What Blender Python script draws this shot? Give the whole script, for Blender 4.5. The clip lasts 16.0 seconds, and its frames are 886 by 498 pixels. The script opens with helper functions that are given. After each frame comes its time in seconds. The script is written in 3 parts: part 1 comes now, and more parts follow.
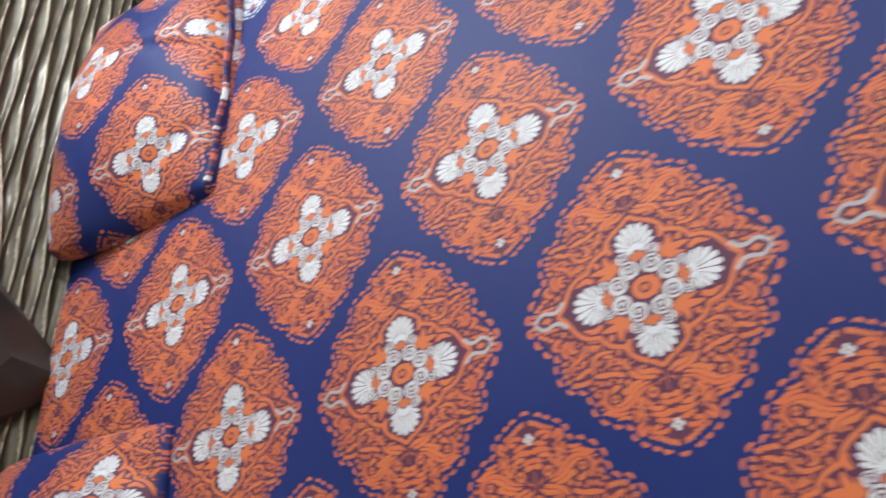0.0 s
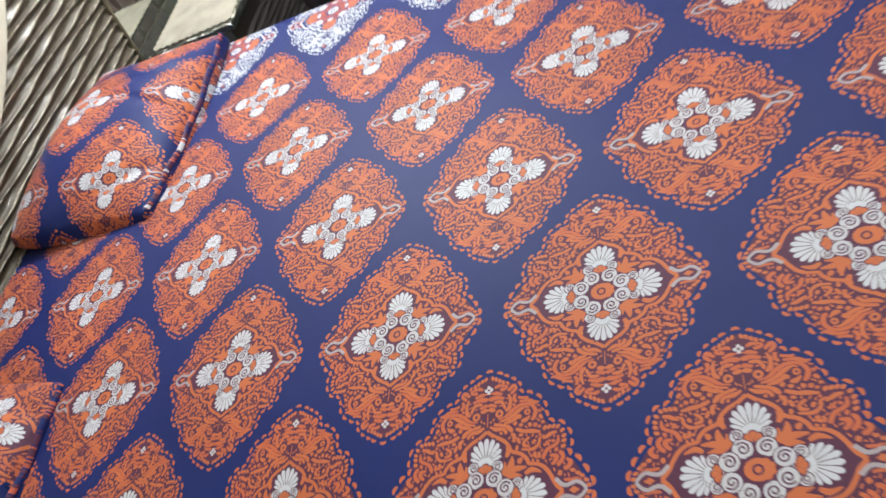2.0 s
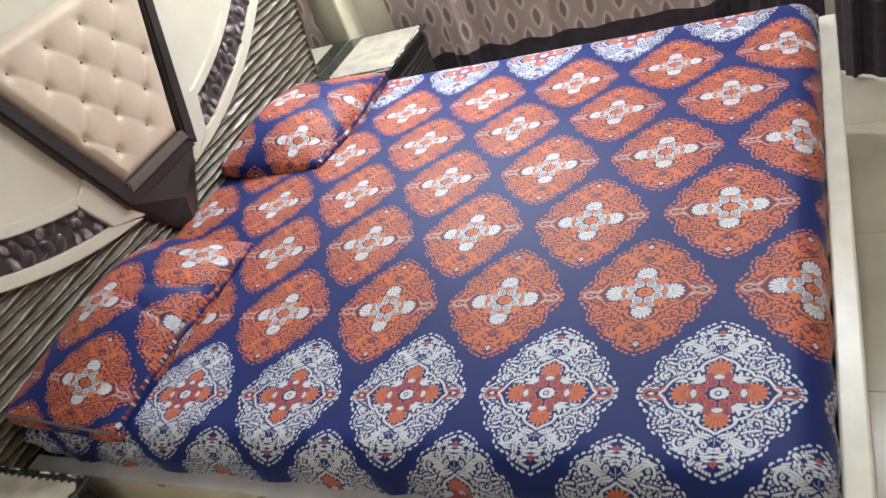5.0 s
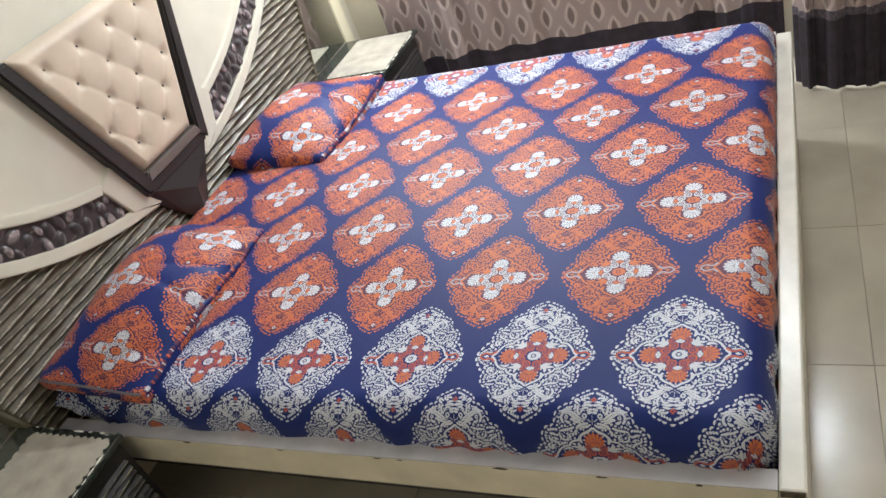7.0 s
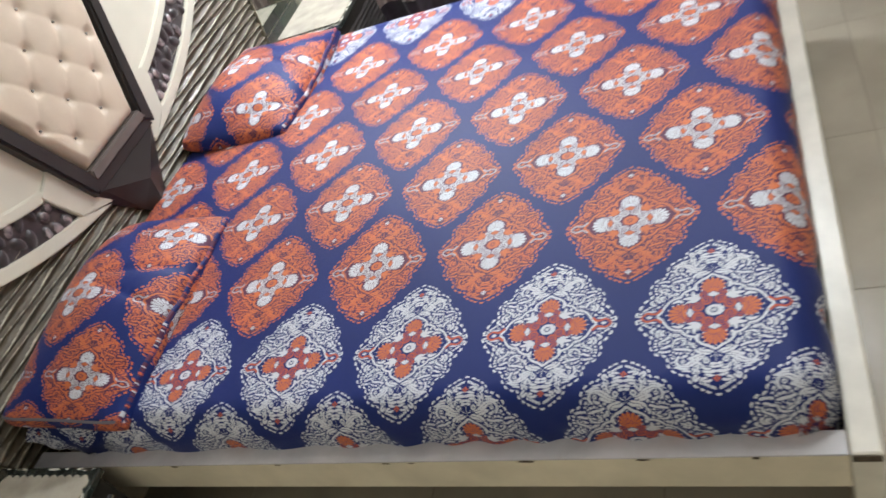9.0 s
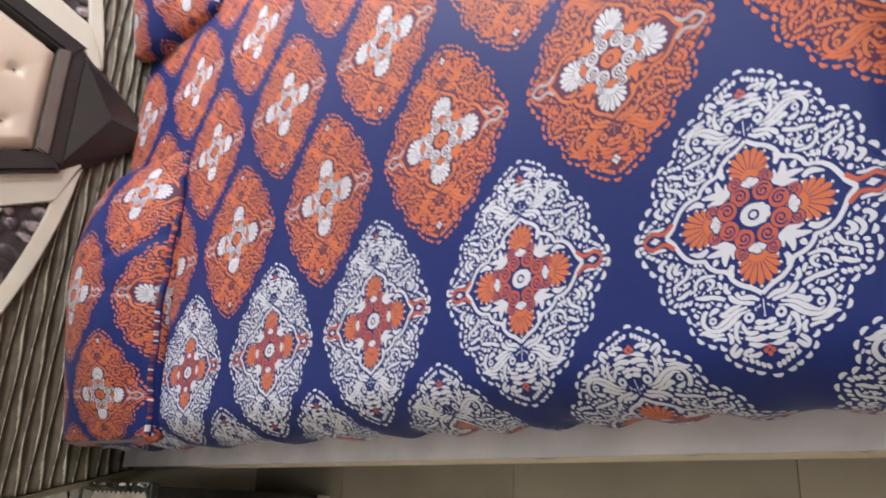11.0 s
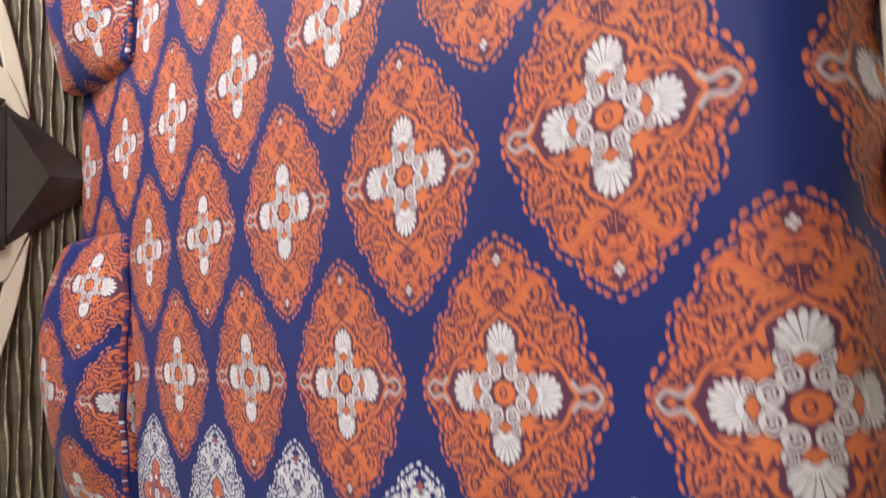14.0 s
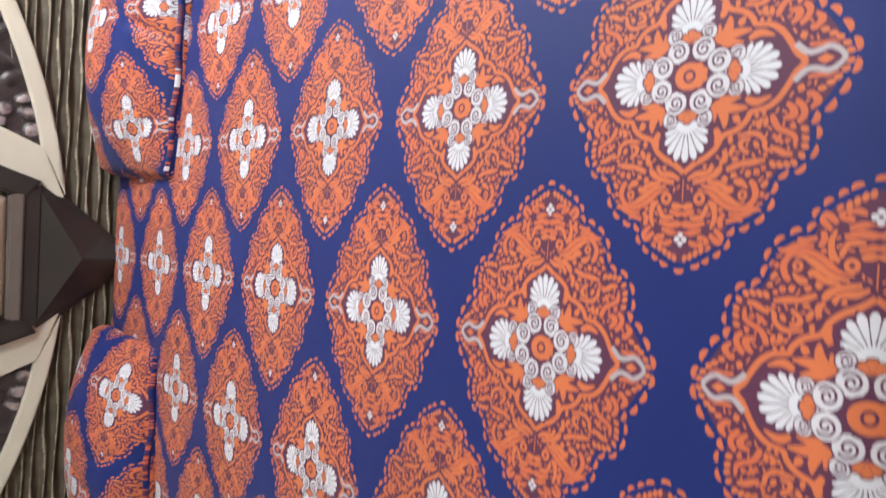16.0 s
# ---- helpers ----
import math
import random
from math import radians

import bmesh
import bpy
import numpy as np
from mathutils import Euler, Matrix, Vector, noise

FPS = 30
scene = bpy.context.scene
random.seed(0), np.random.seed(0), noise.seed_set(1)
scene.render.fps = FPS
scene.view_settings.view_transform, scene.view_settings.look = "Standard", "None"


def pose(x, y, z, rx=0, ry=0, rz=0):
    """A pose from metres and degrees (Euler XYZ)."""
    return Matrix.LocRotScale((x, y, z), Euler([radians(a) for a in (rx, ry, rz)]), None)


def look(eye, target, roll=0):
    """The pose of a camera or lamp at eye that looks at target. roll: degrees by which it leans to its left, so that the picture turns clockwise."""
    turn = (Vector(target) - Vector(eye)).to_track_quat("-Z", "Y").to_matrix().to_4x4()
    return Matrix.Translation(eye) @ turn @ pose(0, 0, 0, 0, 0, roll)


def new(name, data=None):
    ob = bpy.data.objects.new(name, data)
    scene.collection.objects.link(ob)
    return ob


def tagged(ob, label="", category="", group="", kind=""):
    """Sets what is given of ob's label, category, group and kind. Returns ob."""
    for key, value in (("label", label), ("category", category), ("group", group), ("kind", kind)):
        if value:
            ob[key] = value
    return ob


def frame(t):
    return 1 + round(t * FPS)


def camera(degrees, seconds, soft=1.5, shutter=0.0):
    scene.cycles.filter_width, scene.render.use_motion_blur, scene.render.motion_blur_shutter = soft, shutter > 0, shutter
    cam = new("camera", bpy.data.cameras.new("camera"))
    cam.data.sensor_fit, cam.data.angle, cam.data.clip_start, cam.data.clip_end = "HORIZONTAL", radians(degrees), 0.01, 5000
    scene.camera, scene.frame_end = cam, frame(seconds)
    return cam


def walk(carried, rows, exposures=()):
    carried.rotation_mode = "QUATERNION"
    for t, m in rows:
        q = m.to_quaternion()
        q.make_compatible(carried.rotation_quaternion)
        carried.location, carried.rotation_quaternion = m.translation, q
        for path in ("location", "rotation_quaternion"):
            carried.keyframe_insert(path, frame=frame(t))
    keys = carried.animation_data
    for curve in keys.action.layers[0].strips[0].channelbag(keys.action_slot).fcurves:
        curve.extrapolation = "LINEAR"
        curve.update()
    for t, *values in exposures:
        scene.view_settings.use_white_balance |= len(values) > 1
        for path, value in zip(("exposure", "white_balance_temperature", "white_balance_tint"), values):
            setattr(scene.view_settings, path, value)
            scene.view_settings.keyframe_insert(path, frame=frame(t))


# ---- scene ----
cam = camera(60.3, 16.0, soft=1.6, shutter=0.6)
PATH = [
    (0, (1.473, -0.534, 1.262), (0.513, 0.436, -0.2), -57.6),
    (0.5, (1.601, -0.566, 1.266), (0.697, 0.456, -0.196), -54.1),
    (1, (1.711, -0.617, 1.284), (0.777, 0.447, -0.129), -49.5),
    (1.5, (1.772, -0.664, 1.31), (0.841, 0.417, -0.091), -45.8),
    (2, (1.82, -0.764, 1.379), (0.97, 0.419, 0.009), -38.9),
    (2.5, (1.871, -0.93, 1.449), (1.02, 0.34, 0.158), -34.3),
    (3, (1.938, -1.049, 1.509), (1.06, 0.258, 0.276), -32.3),
    (3.5, (2.049, -1.179, 1.548), (1.137, 0.101, 0.31), -29.5),
    (4, (2.098, -1.307, 1.594), (1.126, -0.005, 0.428), -27.4),
    (4.5, (2.092, -1.467, 1.615), (1.144, -0.116, 0.486), -24.5),
    (4.7, (2.091, -1.529, 1.631), (1.158, -0.161, 0.509), -24.6),
    (6.8, (2.149, -1.798, 1.769), (1.279, -0.4, 0.635), -22.7),
    (7, (2.143, -1.812, 1.778), (1.277, -0.416, 0.638), -22.4),
    (7.5, (2.118, -1.811, 1.786), (1.288, -0.416, 0.617), -21.7),
    (8, (2.093, -1.798, 1.783), (1.268, -0.397, 0.619), -22.5),
    (8.5, (2.057, -1.741, 1.747), (1.265, -0.336, 0.563), -24.4),
    (9, (2.048, -1.62, 1.686), (1.2, -0.312, 0.433), -30.5),
    (9.2, (2.065, -1.547, 1.652), (1.13, -0.293, 0.404), -34.1),
    (11.3, (2.216, -0.942, 1.252), (0.811, -0.44, -0.081), -76.6),
    (11.5, (2.231, -0.903, 1.226), (0.805, -0.502, -0.118), -80.1),
    (12, (2.308, -0.776, 1.172), (0.806, -0.505, -0.121), -85.0),
    (12.5, (2.368, -0.727, 1.142), (0.797, -0.486, -0.071), -87.5),
    (13, (2.387, -0.676, 1.141), (0.818, -0.464, -0.081), -89.1),
    (13.5, (2.358, -0.548, 1.128), (0.813, -0.375, -0.129), -88.9),
    (14, (2.314, -0.341, 1.131), (0.78, -0.225, -0.147), -89.1),
    (14.5, (2.291, -0.196, 1.134), (0.724, -0.18, -0.109), -89.7),
    (15, (2.279, -0.05, 1.123), (0.698, -0.127, -0.101), -90.2),
    (15.5, (2.278, 0.099, 1.137), (0.696, -0.006, -0.082), -88.2),
    (16, (2.254, 0.213, 1.123), (0.68, 0.083, -0.104), -88.8),
]
EXPOSURES = [(0, 0.29, 6150, 2), (1, 0.3, 6150, 1), (2, 0.25, 6150, 3), (3, 0.33, 6150, 4), (4.5, 0.43, 6100, 5), (8, 0.53, 5950, 5), (9.2, 0.52, 5950, 6), (11.3, 0.62, 6200, 12), (12.5, 0.62, 6400, 13), (13.2, 0.58, 6600, 13), (13.7, 0.56, 6850, 13), (14.2, 0.53, 6750, 11), (15, 0.42, 6300, 8), (16, 0.38, 6250, 8)]
walk(cam, [(t, look(eye, target, roll)) for t, eye, target, roll in PATH], EXPOSURES)

# ---- world, lights ----
world = bpy.data.worlds.new("world")
scene.world = world
world.use_nodes = True
wnt = world.node_tree
sky = wnt.nodes.new("ShaderNodeTexSky")
sky.sky_type, sky.sun_disc = "NISHITA", False
sky.sun_elevation, sky.sun_rotation = radians(45), radians(30)
wnt.links.new(sky.outputs[0], wnt.nodes["Background"].inputs[0])
wnt.nodes["Background"].inputs[1].default_value = 0.1


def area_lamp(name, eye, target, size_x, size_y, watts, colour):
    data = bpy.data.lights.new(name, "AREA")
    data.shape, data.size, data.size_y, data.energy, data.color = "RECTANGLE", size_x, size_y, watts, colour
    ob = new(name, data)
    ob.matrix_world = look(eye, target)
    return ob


area_lamp("tube_lamp", (2.2, 1.5, 2.64), (1.8, 0.0, 0.4), 1.2, 0.06, 88, (1.0, 0.98, 0.97))
# added unseen source: brightens the head end and shades the pillows from +y
area_lamp("unseen_far_light", (0.6, 1.46, 1.8), (0.8, 0.2, 0.5), 1.2, 0.1, 34, (1.0, 0.98, 0.97))
# fill added overhead, with no lamp known at this spot
area_lamp("overhead_fill", (2.3, 0.3, 2.82), (2.3, 0.3, 0.0), 0.6, 0.6, 6, (1.0, 0.98, 0.97))
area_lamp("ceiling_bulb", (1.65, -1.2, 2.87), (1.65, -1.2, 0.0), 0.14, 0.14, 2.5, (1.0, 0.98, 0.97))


# ---- materials ----
def material(name, colour, rough=0.6, metal=0.0, spots=0.12, scale=8.0, bump=0.0, bump_scale=120.0, coat=0.0, sheen=0.0, second=None, spec=0.5):
    """A surface whose colour drifts between two tones at two scales, with fine relief."""
    m = bpy.data.materials.new(name)
    m.use_nodes = True
    nt = m.node_tree
    n, links = nt.nodes, nt.links
    p = n["Principled BSDF"]
    co = n.new("ShaderNodeTexCoord")
    big, fine = n.new("ShaderNodeTexNoise"), n.new("ShaderNodeTexNoise")
    big.inputs["Scale"].default_value, big.inputs["Detail"].default_value = scale, 5
    fine.inputs["Scale"].default_value, fine.inputs["Detail"].default_value = bump_scale, 3
    for t in (big, fine):
        links.new(co.outputs["Object"], t.inputs["Vector"])
    mix = n.new("ShaderNodeMix")
    mix.data_type = "RGBA"
    dark = second or tuple(c * (1 - 2 * spots) for c in colour)
    mix.inputs[6].default_value, mix.inputs[7].default_value = (*dark, 1), (*colour, 1)
    ramp = n.new("ShaderNodeMapRange")
    ramp.inputs[1].default_value, ramp.inputs[2].default_value = 0.35, 0.65
    add = n.new("ShaderNodeMath")
    add.operation = "MULTIPLY_ADD"
    add.inputs[1].default_value = 0.25
    links.new(fine.outputs[0], add.inputs[0])
    links.new(big.outputs[0], ramp.inputs[0])
    sub = n.new("ShaderNodeMath")
    sub.operation = "SUBTRACT"
    sub.inputs[1].default_value = 0.125
    links.new(add.outputs[0], sub.inputs[0])
    links.new(ramp.outputs[0], add.inputs[2])
    links.new(sub.outputs[0], mix.inputs[0])
    links.new(mix.outputs[2], p.inputs["Base Color"])
    p.inputs["Roughness"].default_value, p.inputs["Metallic"].default_value = rough, metal
    p.inputs["Coat Weight"].default_value, p.inputs["Sheen Weight"].default_value = coat, sheen
    p.inputs["Specular IOR Level"].default_value = spec
    if bump:
        b = n.new("ShaderNodeBump")
        b.inputs["Strength"].default_value, b.inputs["Distance"].default_value = bump, 0.002
        links.new(fine.outputs[0], b.inputs["Height"])
        links.new(b.outputs[0], p.inputs["Normal"])
    return m


CLOTH = dict(rough=0.5, spots=0.05, scale=5, bump=0.2, bump_scale=900, sheen=0.05, spec=0.22)
M = {
    "navy": material("navy_cloth", (0.006, 0.018, 0.13), **CLOTH),
    "plum": material("plum_cloth", (0.09, 0.027, 0.065), **CLOTH),
    "orange": material("orange_cloth", (0.54, 0.149, 0.057), **CLOTH),
    "ember": material("ember_cloth", (0.52, 0.132, 0.056), **CLOTH),
    "rust": material("rust_cloth", (0.46, 0.1, 0.055), **CLOTH),
    "white": material("white_cloth", (0.575, 0.6, 0.665), **CLOTH),
    "grey": material("grey_cloth", (0.54, 0.545, 0.6), **CLOTH),
    "ash": material("ash_cloth", (0.38, 0.35, 0.385), **CLOTH),
    "piping": material("piping_cloth", (0.19, 0.185, 0.23), **CLOTH),
    "ticking": material("mattress_ticking", (0.6, 0.58, 0.52), rough=0.8),
    "floor": material("floor_tile", (0.44, 0.395, 0.32), rough=0.22, spots=0.1, scale=3),
    "grout": material("grout", (0.27, 0.25, 0.21), rough=0.9, bump=0.3),
    "wall": material("wall_paint", (0.74, 0.685, 0.56), rough=0.7, spots=0.04, bump=0.1),
    "trim": material("trim_paint", (0.75, 0.68, 0.5), rough=0.5, spots=0.03),
    "ceiling": material("ceiling_paint", (0.8, 0.78, 0.72), rough=0.8, spots=0.02),
    "cream": material("cream_lacquer", (0.65, 0.625, 0.53), rough=0.28, spots=0.03, coat=0.3),
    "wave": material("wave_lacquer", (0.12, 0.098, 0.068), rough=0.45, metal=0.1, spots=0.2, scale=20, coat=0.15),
    # gold of the wave crests, with their highlights put into the colour
    "crest": material("gold_crest_highlight", (0.41, 0.37, 0.285), rough=0.48, metal=0.1, spots=0.25, scale=30, coat=0.05),
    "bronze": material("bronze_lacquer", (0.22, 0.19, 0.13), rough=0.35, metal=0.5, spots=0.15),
    "black": material("black_lacquer", (0.027, 0.024, 0.023), rough=0.42, coat=0.12, bump=0.04, bump_scale=60),
    "ebony": material("ebony_lacquer", (0.014, 0.013, 0.012), rough=0.4, coat=0.1),
    # black lacquer again, the ledge's glare put in as a lighter brown
    "ledge": material("black_lacquer_glare", (0.15, 0.128, 0.115), rough=0.36, coat=0.2),
    "glass_top": material("dark_table_glass", (0.03, 0.038, 0.034), rough=0.08, coat=0.6, spots=0.3, scale=25),
    "mat": material("cream_mat", (0.37, 0.335, 0.275), rough=0.6, spots=0.16, scale=14, bump=0.4, bump_scale=160),
    "mirror": material("grey_mirror", (0.72, 0.74, 0.70), rough=0.02, metal=1.0, spots=0.01),
    "beige": material("beige_leatherette", (0.6, 0.505, 0.395), rough=0.5, spots=0.05, bump=0.25, bump_scale=420),
    "crystal": material("crystal", (0.5, 0.48, 0.46), rough=0.16, metal=0.7, spots=0.02),
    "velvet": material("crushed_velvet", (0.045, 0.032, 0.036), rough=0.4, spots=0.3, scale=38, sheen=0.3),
    # paler mauve for tuft tops: the velvet's glints put into the colour
    "glint": material("mauve_velvet_glint", (0.42, 0.345, 0.35), rough=0.36, spots=0.3, scale=40, second=(0.06, 0.048, 0.055), coat=0.25),
    "frame": material("cream_painted_wood", (0.69, 0.665, 0.59), rough=0.32, spots=0.06, scale=14, bump=0.08, bump_scale=90),
    # greyer and glossier than the rail face below it
    "rail_cap": material("rail_cap_grey", (0.5, 0.49, 0.52), rough=0.2, spots=0.1, scale=9, bump=0.05, bump_scale=70),
    "rail_face": material("rail_face_paint", (0.74, 0.68, 0.54), rough=0.45, spots=0.1, scale=7, bump=0.1, bump_scale=80),
    "bare_wood": material("bare_wood", (0.11, 0.08, 0.05), rough=0.8, spots=0.3, scale=60),
    "braid": material("lilac_braid_trim", (0.13, 0.1, 0.135), rough=0.5, spots=0.4, scale=90, sheen=0.2),
    "hem": material("curtain_border_cloth", (0.03, 0.018, 0.034), rough=0.7, spots=0.3, scale=26, sheen=0.08),
}


def ogee_cloth(name, ground, line, dark):
    """Woven curtain cloth with nested ogee figures, in metres along the cloth."""
    m = bpy.data.materials.new(name)
    m.use_nodes = True
    nt = m.node_tree
    n, links = nt.nodes, nt.links
    p = n["Principled BSDF"]
    uv = n.new("ShaderNodeUVMap")
    sep = n.new("ShaderNodeSeparateXYZ")
    links.new(uv.outputs[0], sep.inputs[0])

    def math_node(op, a, b=None):
        q = n.new("ShaderNodeMath")
        q.operation = op
        for k, v in enumerate((a, b)):
            if v is None:
                continue
            if isinstance(v, (int, float)):
                q.inputs[k].default_value = v
            else:
                links.new(v, q.inputs[k])
        return q.outputs[0]

    a = math_node("MULTIPLY", math_node("PINGPONG", math_node("DIVIDE", sep.outputs[0], 0.125), 0.5), 2)
    b = math_node("MULTIPLY", math_node("PINGPONG", math_node("DIVIDE", sep.outputs[1], 0.2), 0.5), 2)

    def eye(p, q):
        return math_node("ADD", math_node("DIVIDE", p, 0.5), math_node("POWER", math_node("DIVIDE", q, 0.62), 2.0))

    field = math_node("MINIMUM", eye(a, b), eye(math_node("SUBTRACT", 1.0, a), math_node("SUBTRACT", 1.0, b)))
    wave = n.new("ShaderNodeTexNoise")
    wave.inputs["Scale"].default_value, wave.inputs["Detail"].default_value = 14, 3
    links.new(uv.outputs[0], wave.inputs["Vector"])
    field = math_node("ADD", field, math_node("MULTIPLY", math_node("SUBTRACT", wave.outputs[0], 0.5), 0.22))
    near = math_node("LESS_THAN", math_node("ABSOLUTE", math_node("SUBTRACT", field, 0.66)), 0.06)
    far = math_node("LESS_THAN", math_node("ABSOLUTE", math_node("SUBTRACT", field, 0.9)), 0.06)
    lines = math_node("MAXIMUM", near, far)
    heart = math_node("LESS_THAN", field, 0.44)
    one = n.new("ShaderNodeMix")
    one.data_type = "RGBA"
    one.inputs[6].default_value, one.inputs[7].default_value = (*ground, 1), (*line, 1)
    links.new(lines, one.inputs[0])
    two = n.new("ShaderNodeMix")
    two.data_type = "RGBA"
    two.inputs[7].default_value = (*dark, 1)
    links.new(one.outputs[2], two.inputs[6])
    links.new(heart, two.inputs[0])
    links.new(two.outputs[2], p.inputs["Base Color"])
    p.inputs["Roughness"].default_value, p.inputs["Sheen Weight"].default_value = 0.6, 0.3
    return m


M["curtain"] = ogee_cloth("ogee_curtain_cloth", (0.34, 0.262, 0.25), (0.6, 0.5, 0.47), (0.17, 0.118, 0.112))


# ---- helpers for building ----
from mathutils.geometry import delaunay_2d_cdt


def mesh_object(name, verts, faces, mats, indices=None, smooth=False):
    me = bpy.data.meshes.new(name)
    me.from_pydata([tuple(v) for v in verts], [], [tuple(f) for f in faces])
    for m in mats:
        me.materials.append(m)
    if indices is not None:
        me.polygons.foreach_set("material_index", np.asarray(indices, dtype=np.int32))
    if smooth:
        me.polygons.foreach_set("use_smooth", np.ones(len(me.polygons), dtype=bool))
    me.update()
    return new(name, me)


def part(name, bm, mat, parent=None, label="", smooth=False):
    """Links a bmesh as one mesh object, under its thing if one is given."""
    me = bpy.data.meshes.new(name)
    bmesh.ops.recalc_face_normals(bm, faces=bm.faces)
    bm.to_mesh(me)
    bm.free()
    me.materials.append(mat)
    if smooth:
        me.polygons.foreach_set("use_smooth", np.ones(len(me.polygons), dtype=bool))
    ob = new(name, me)
    ob.parent = parent
    if label:
        tagged(ob, label)
    return ob


def box(x0, x1, y0, y1, z0, z1, bevel=0.0, segments=2):
    bm = bmesh.new()
    bmesh.ops.create_cube(bm, size=1, matrix=Matrix.Translation(((x0 + x1) / 2, (y0 + y1) / 2, (z0 + z1) / 2)) @ Matrix.Diagonal((x1 - x0, y1 - y0, z1 - z0, 1)))
    if bevel:
        bmesh.ops.bevel(bm, geom=bm.edges[:], offset=bevel, segments=segments, affect="EDGES", profile=0.5)
    return bm


def prism(outline, x0, x1, bevel=0.0):
    """An outline in the y-z plane, drawn out from x0 to x1."""
    bm = bmesh.new()
    base = [bm.verts.new((x0, y, z)) for y, z in outline]
    face = bm.faces.new(base)
    out = bmesh.ops.extrude_face_region(bm, geom=[face])
    top = [v for v in out["geom"] if isinstance(v, bmesh.types.BMVert)]
    bmesh.ops.translate(bm, verts=top, vec=(x1 - x0, 0, 0))
    if bevel:
        keep = set(top)
        bmesh.ops.bevel(bm, geom=[e for e in bm.edges if e.verts[0] in keep and e.verts[1] in keep], offset=bevel, segments=2, affect="EDGES")
    return bm


# ---- room ----
floor = tagged(part("floor", box(-0.15, 4.4, -3.0, 1.8, -0.1, -0.004), M["grout"]), "beige glazed tile floor with thin dark joints", "floor", kind="structure")
tagged(part("wall_head", box(-0.15, 0.05, -3.0, 1.8, 0, 2.9), M["wall"]), "beige painted wall behind the headboard", "wall", kind="structure")
tagged(part("wall_window", box(0.05, 4.4, 1.6, 1.8, 0, 2.9), M["wall"]), "beige painted wall behind the curtains", "wall", kind="structure")
tagged(part("wall_foot", box(4.2, 4.4, -2.8, 1.6, 0, 2.9), M["wall"]), "beige painted wall facing the bed", "wall", kind="structure")
tagged(part("wall_near", box(0.05, 4.4, -3.0, -2.8, 0, 2.9), M["wall"]), "beige painted side wall of the room", "wall", kind="structure")
tagged(part("ceiling", box(-0.15, 4.4, -3.0, 1.8, 2.9, 3.0), M["ceiling"]), "white painted ceiling", "ceiling", kind="structure")
tagged(part("trim", box(0.051, 0.058, 1.452, 1.535, 0.0, 2.88, 0.002), M["trim"]), "pale painted strip in the room corner", "trim", kind="structure")


# ---- printed cloth ----
HX, HY, TURNED, TOP = 0.155, 0.2589, radians(2.2), 0.56
BED = (0.13, 2.068, -0.893, 0.9)
# places of the half-moon beads round a quarter of the medallion, in millimetres
RIM = [(0, 166), (14.8, 161), (23.7, 156.1), (33.6, 150.2), (41.5, 142.3), (44.4, 131.4), (56.3, 127.5), (68.1, 120.5), (76, 109.7), (78, 96.8), (84.9, 86), (97.7, 82), (106.6, 70.1), (108.6, 56.3), (105.6, 44.5), (116.5, 35.6), (125.3, 22.7), (132.3, 7.9)]


def smooth_line(points, n):
    """A soft curve through the given points, n steps for each gap."""
    p = [Vector(q) for q in points]
    p = [2 * p[0] - p[1], *p, 2 * p[-1] - p[-2]]
    out = []
    for a, b, c, d in zip(p, p[1:], p[2:], p[3:]):
        for k in range(n):
            t = k / n
            out.append(0.5 * (2 * b + (c - a) * t + (2 * a - 5 * b + 4 * c - d) * t * t + (3 * b - a - 3 * c + d) * t**3))
    return [(v.x, v.y) for v in out] + [tuple(p[-2])]


def ribbon(line, half):
    """A stroke of changing half width along a line."""
    widths = [half(k / (len(line) - 1)) for k in range(len(line))]
    return swollen(line, widths, widths)


def disc(x, y, r, n=8, ry=None):
    return [(x + r * math.cos(2 * math.pi * k / n), y + (ry or r) * math.sin(2 * math.pi * k / n)) for k in range(n)]


def petals(x, y, turn, reach, count, spread, inner=0.3, fat=1.0, side=0.72):
    """A fan of drop-shaped petals that opens round the direction turn (degrees)."""
    for k in range(count):
        off = (k - (count - 1) / 2) * spread / max(count - 1, 1)
        a, r = radians(turn + off), reach * (side + (1 - side) * math.cos(radians(off)))
        w = fat * r * math.tan(radians(spread / max(count - 1, 1)) / 2) * 0.8
        edge = [(inner * r, 0.12 * w), (0.62 * r, 0.72 * w), (0.86 * r, 0.95 * w), (0.97 * r, 0.55 * w)]
        drop = edge + [(r, 0)] + [(u, -v) for u, v in edge[::-1]]
        c, s = math.cos(a), math.sin(a)
        yield [(x + u * c - v * s, y + u * s + v * c) for u, v in drop]


def curl(x, y, r0, r1, turns, start, n=18):
    """A spiral line from radius r0 in to r1."""
    return [(x + (r0 + (r1 - r0) * k / n) * math.cos(start + 2 * math.pi * turns * k / n), y + (r0 + (r1 - r0) * k / n) * math.sin(start + 2 * math.pi * turns * k / n)) for k in range(n + 1)]


def inside(px, py, ring):
    """Which of the points lie in the ring."""
    hit = np.zeros(px.shape, bool)
    for (xa, ya), (xb, yb) in zip(ring, ring[1:] + ring[:1]):
        if ya != yb:
            hit ^= ((ya > py) != (yb > py)) & (px < (xb - xa) * (py - ya) / (yb - ya) + xa)
    return hit


FRAME = smooth_line([(0, 84), (10, 76.5), (20, 71.5), (29, 63.5), (34, 54.5), (46, 50), (54, 43), (57.5, 36.5), (70, 34), (79, 27.5), (86, 17), (91, 8), (99, 0)], 3)


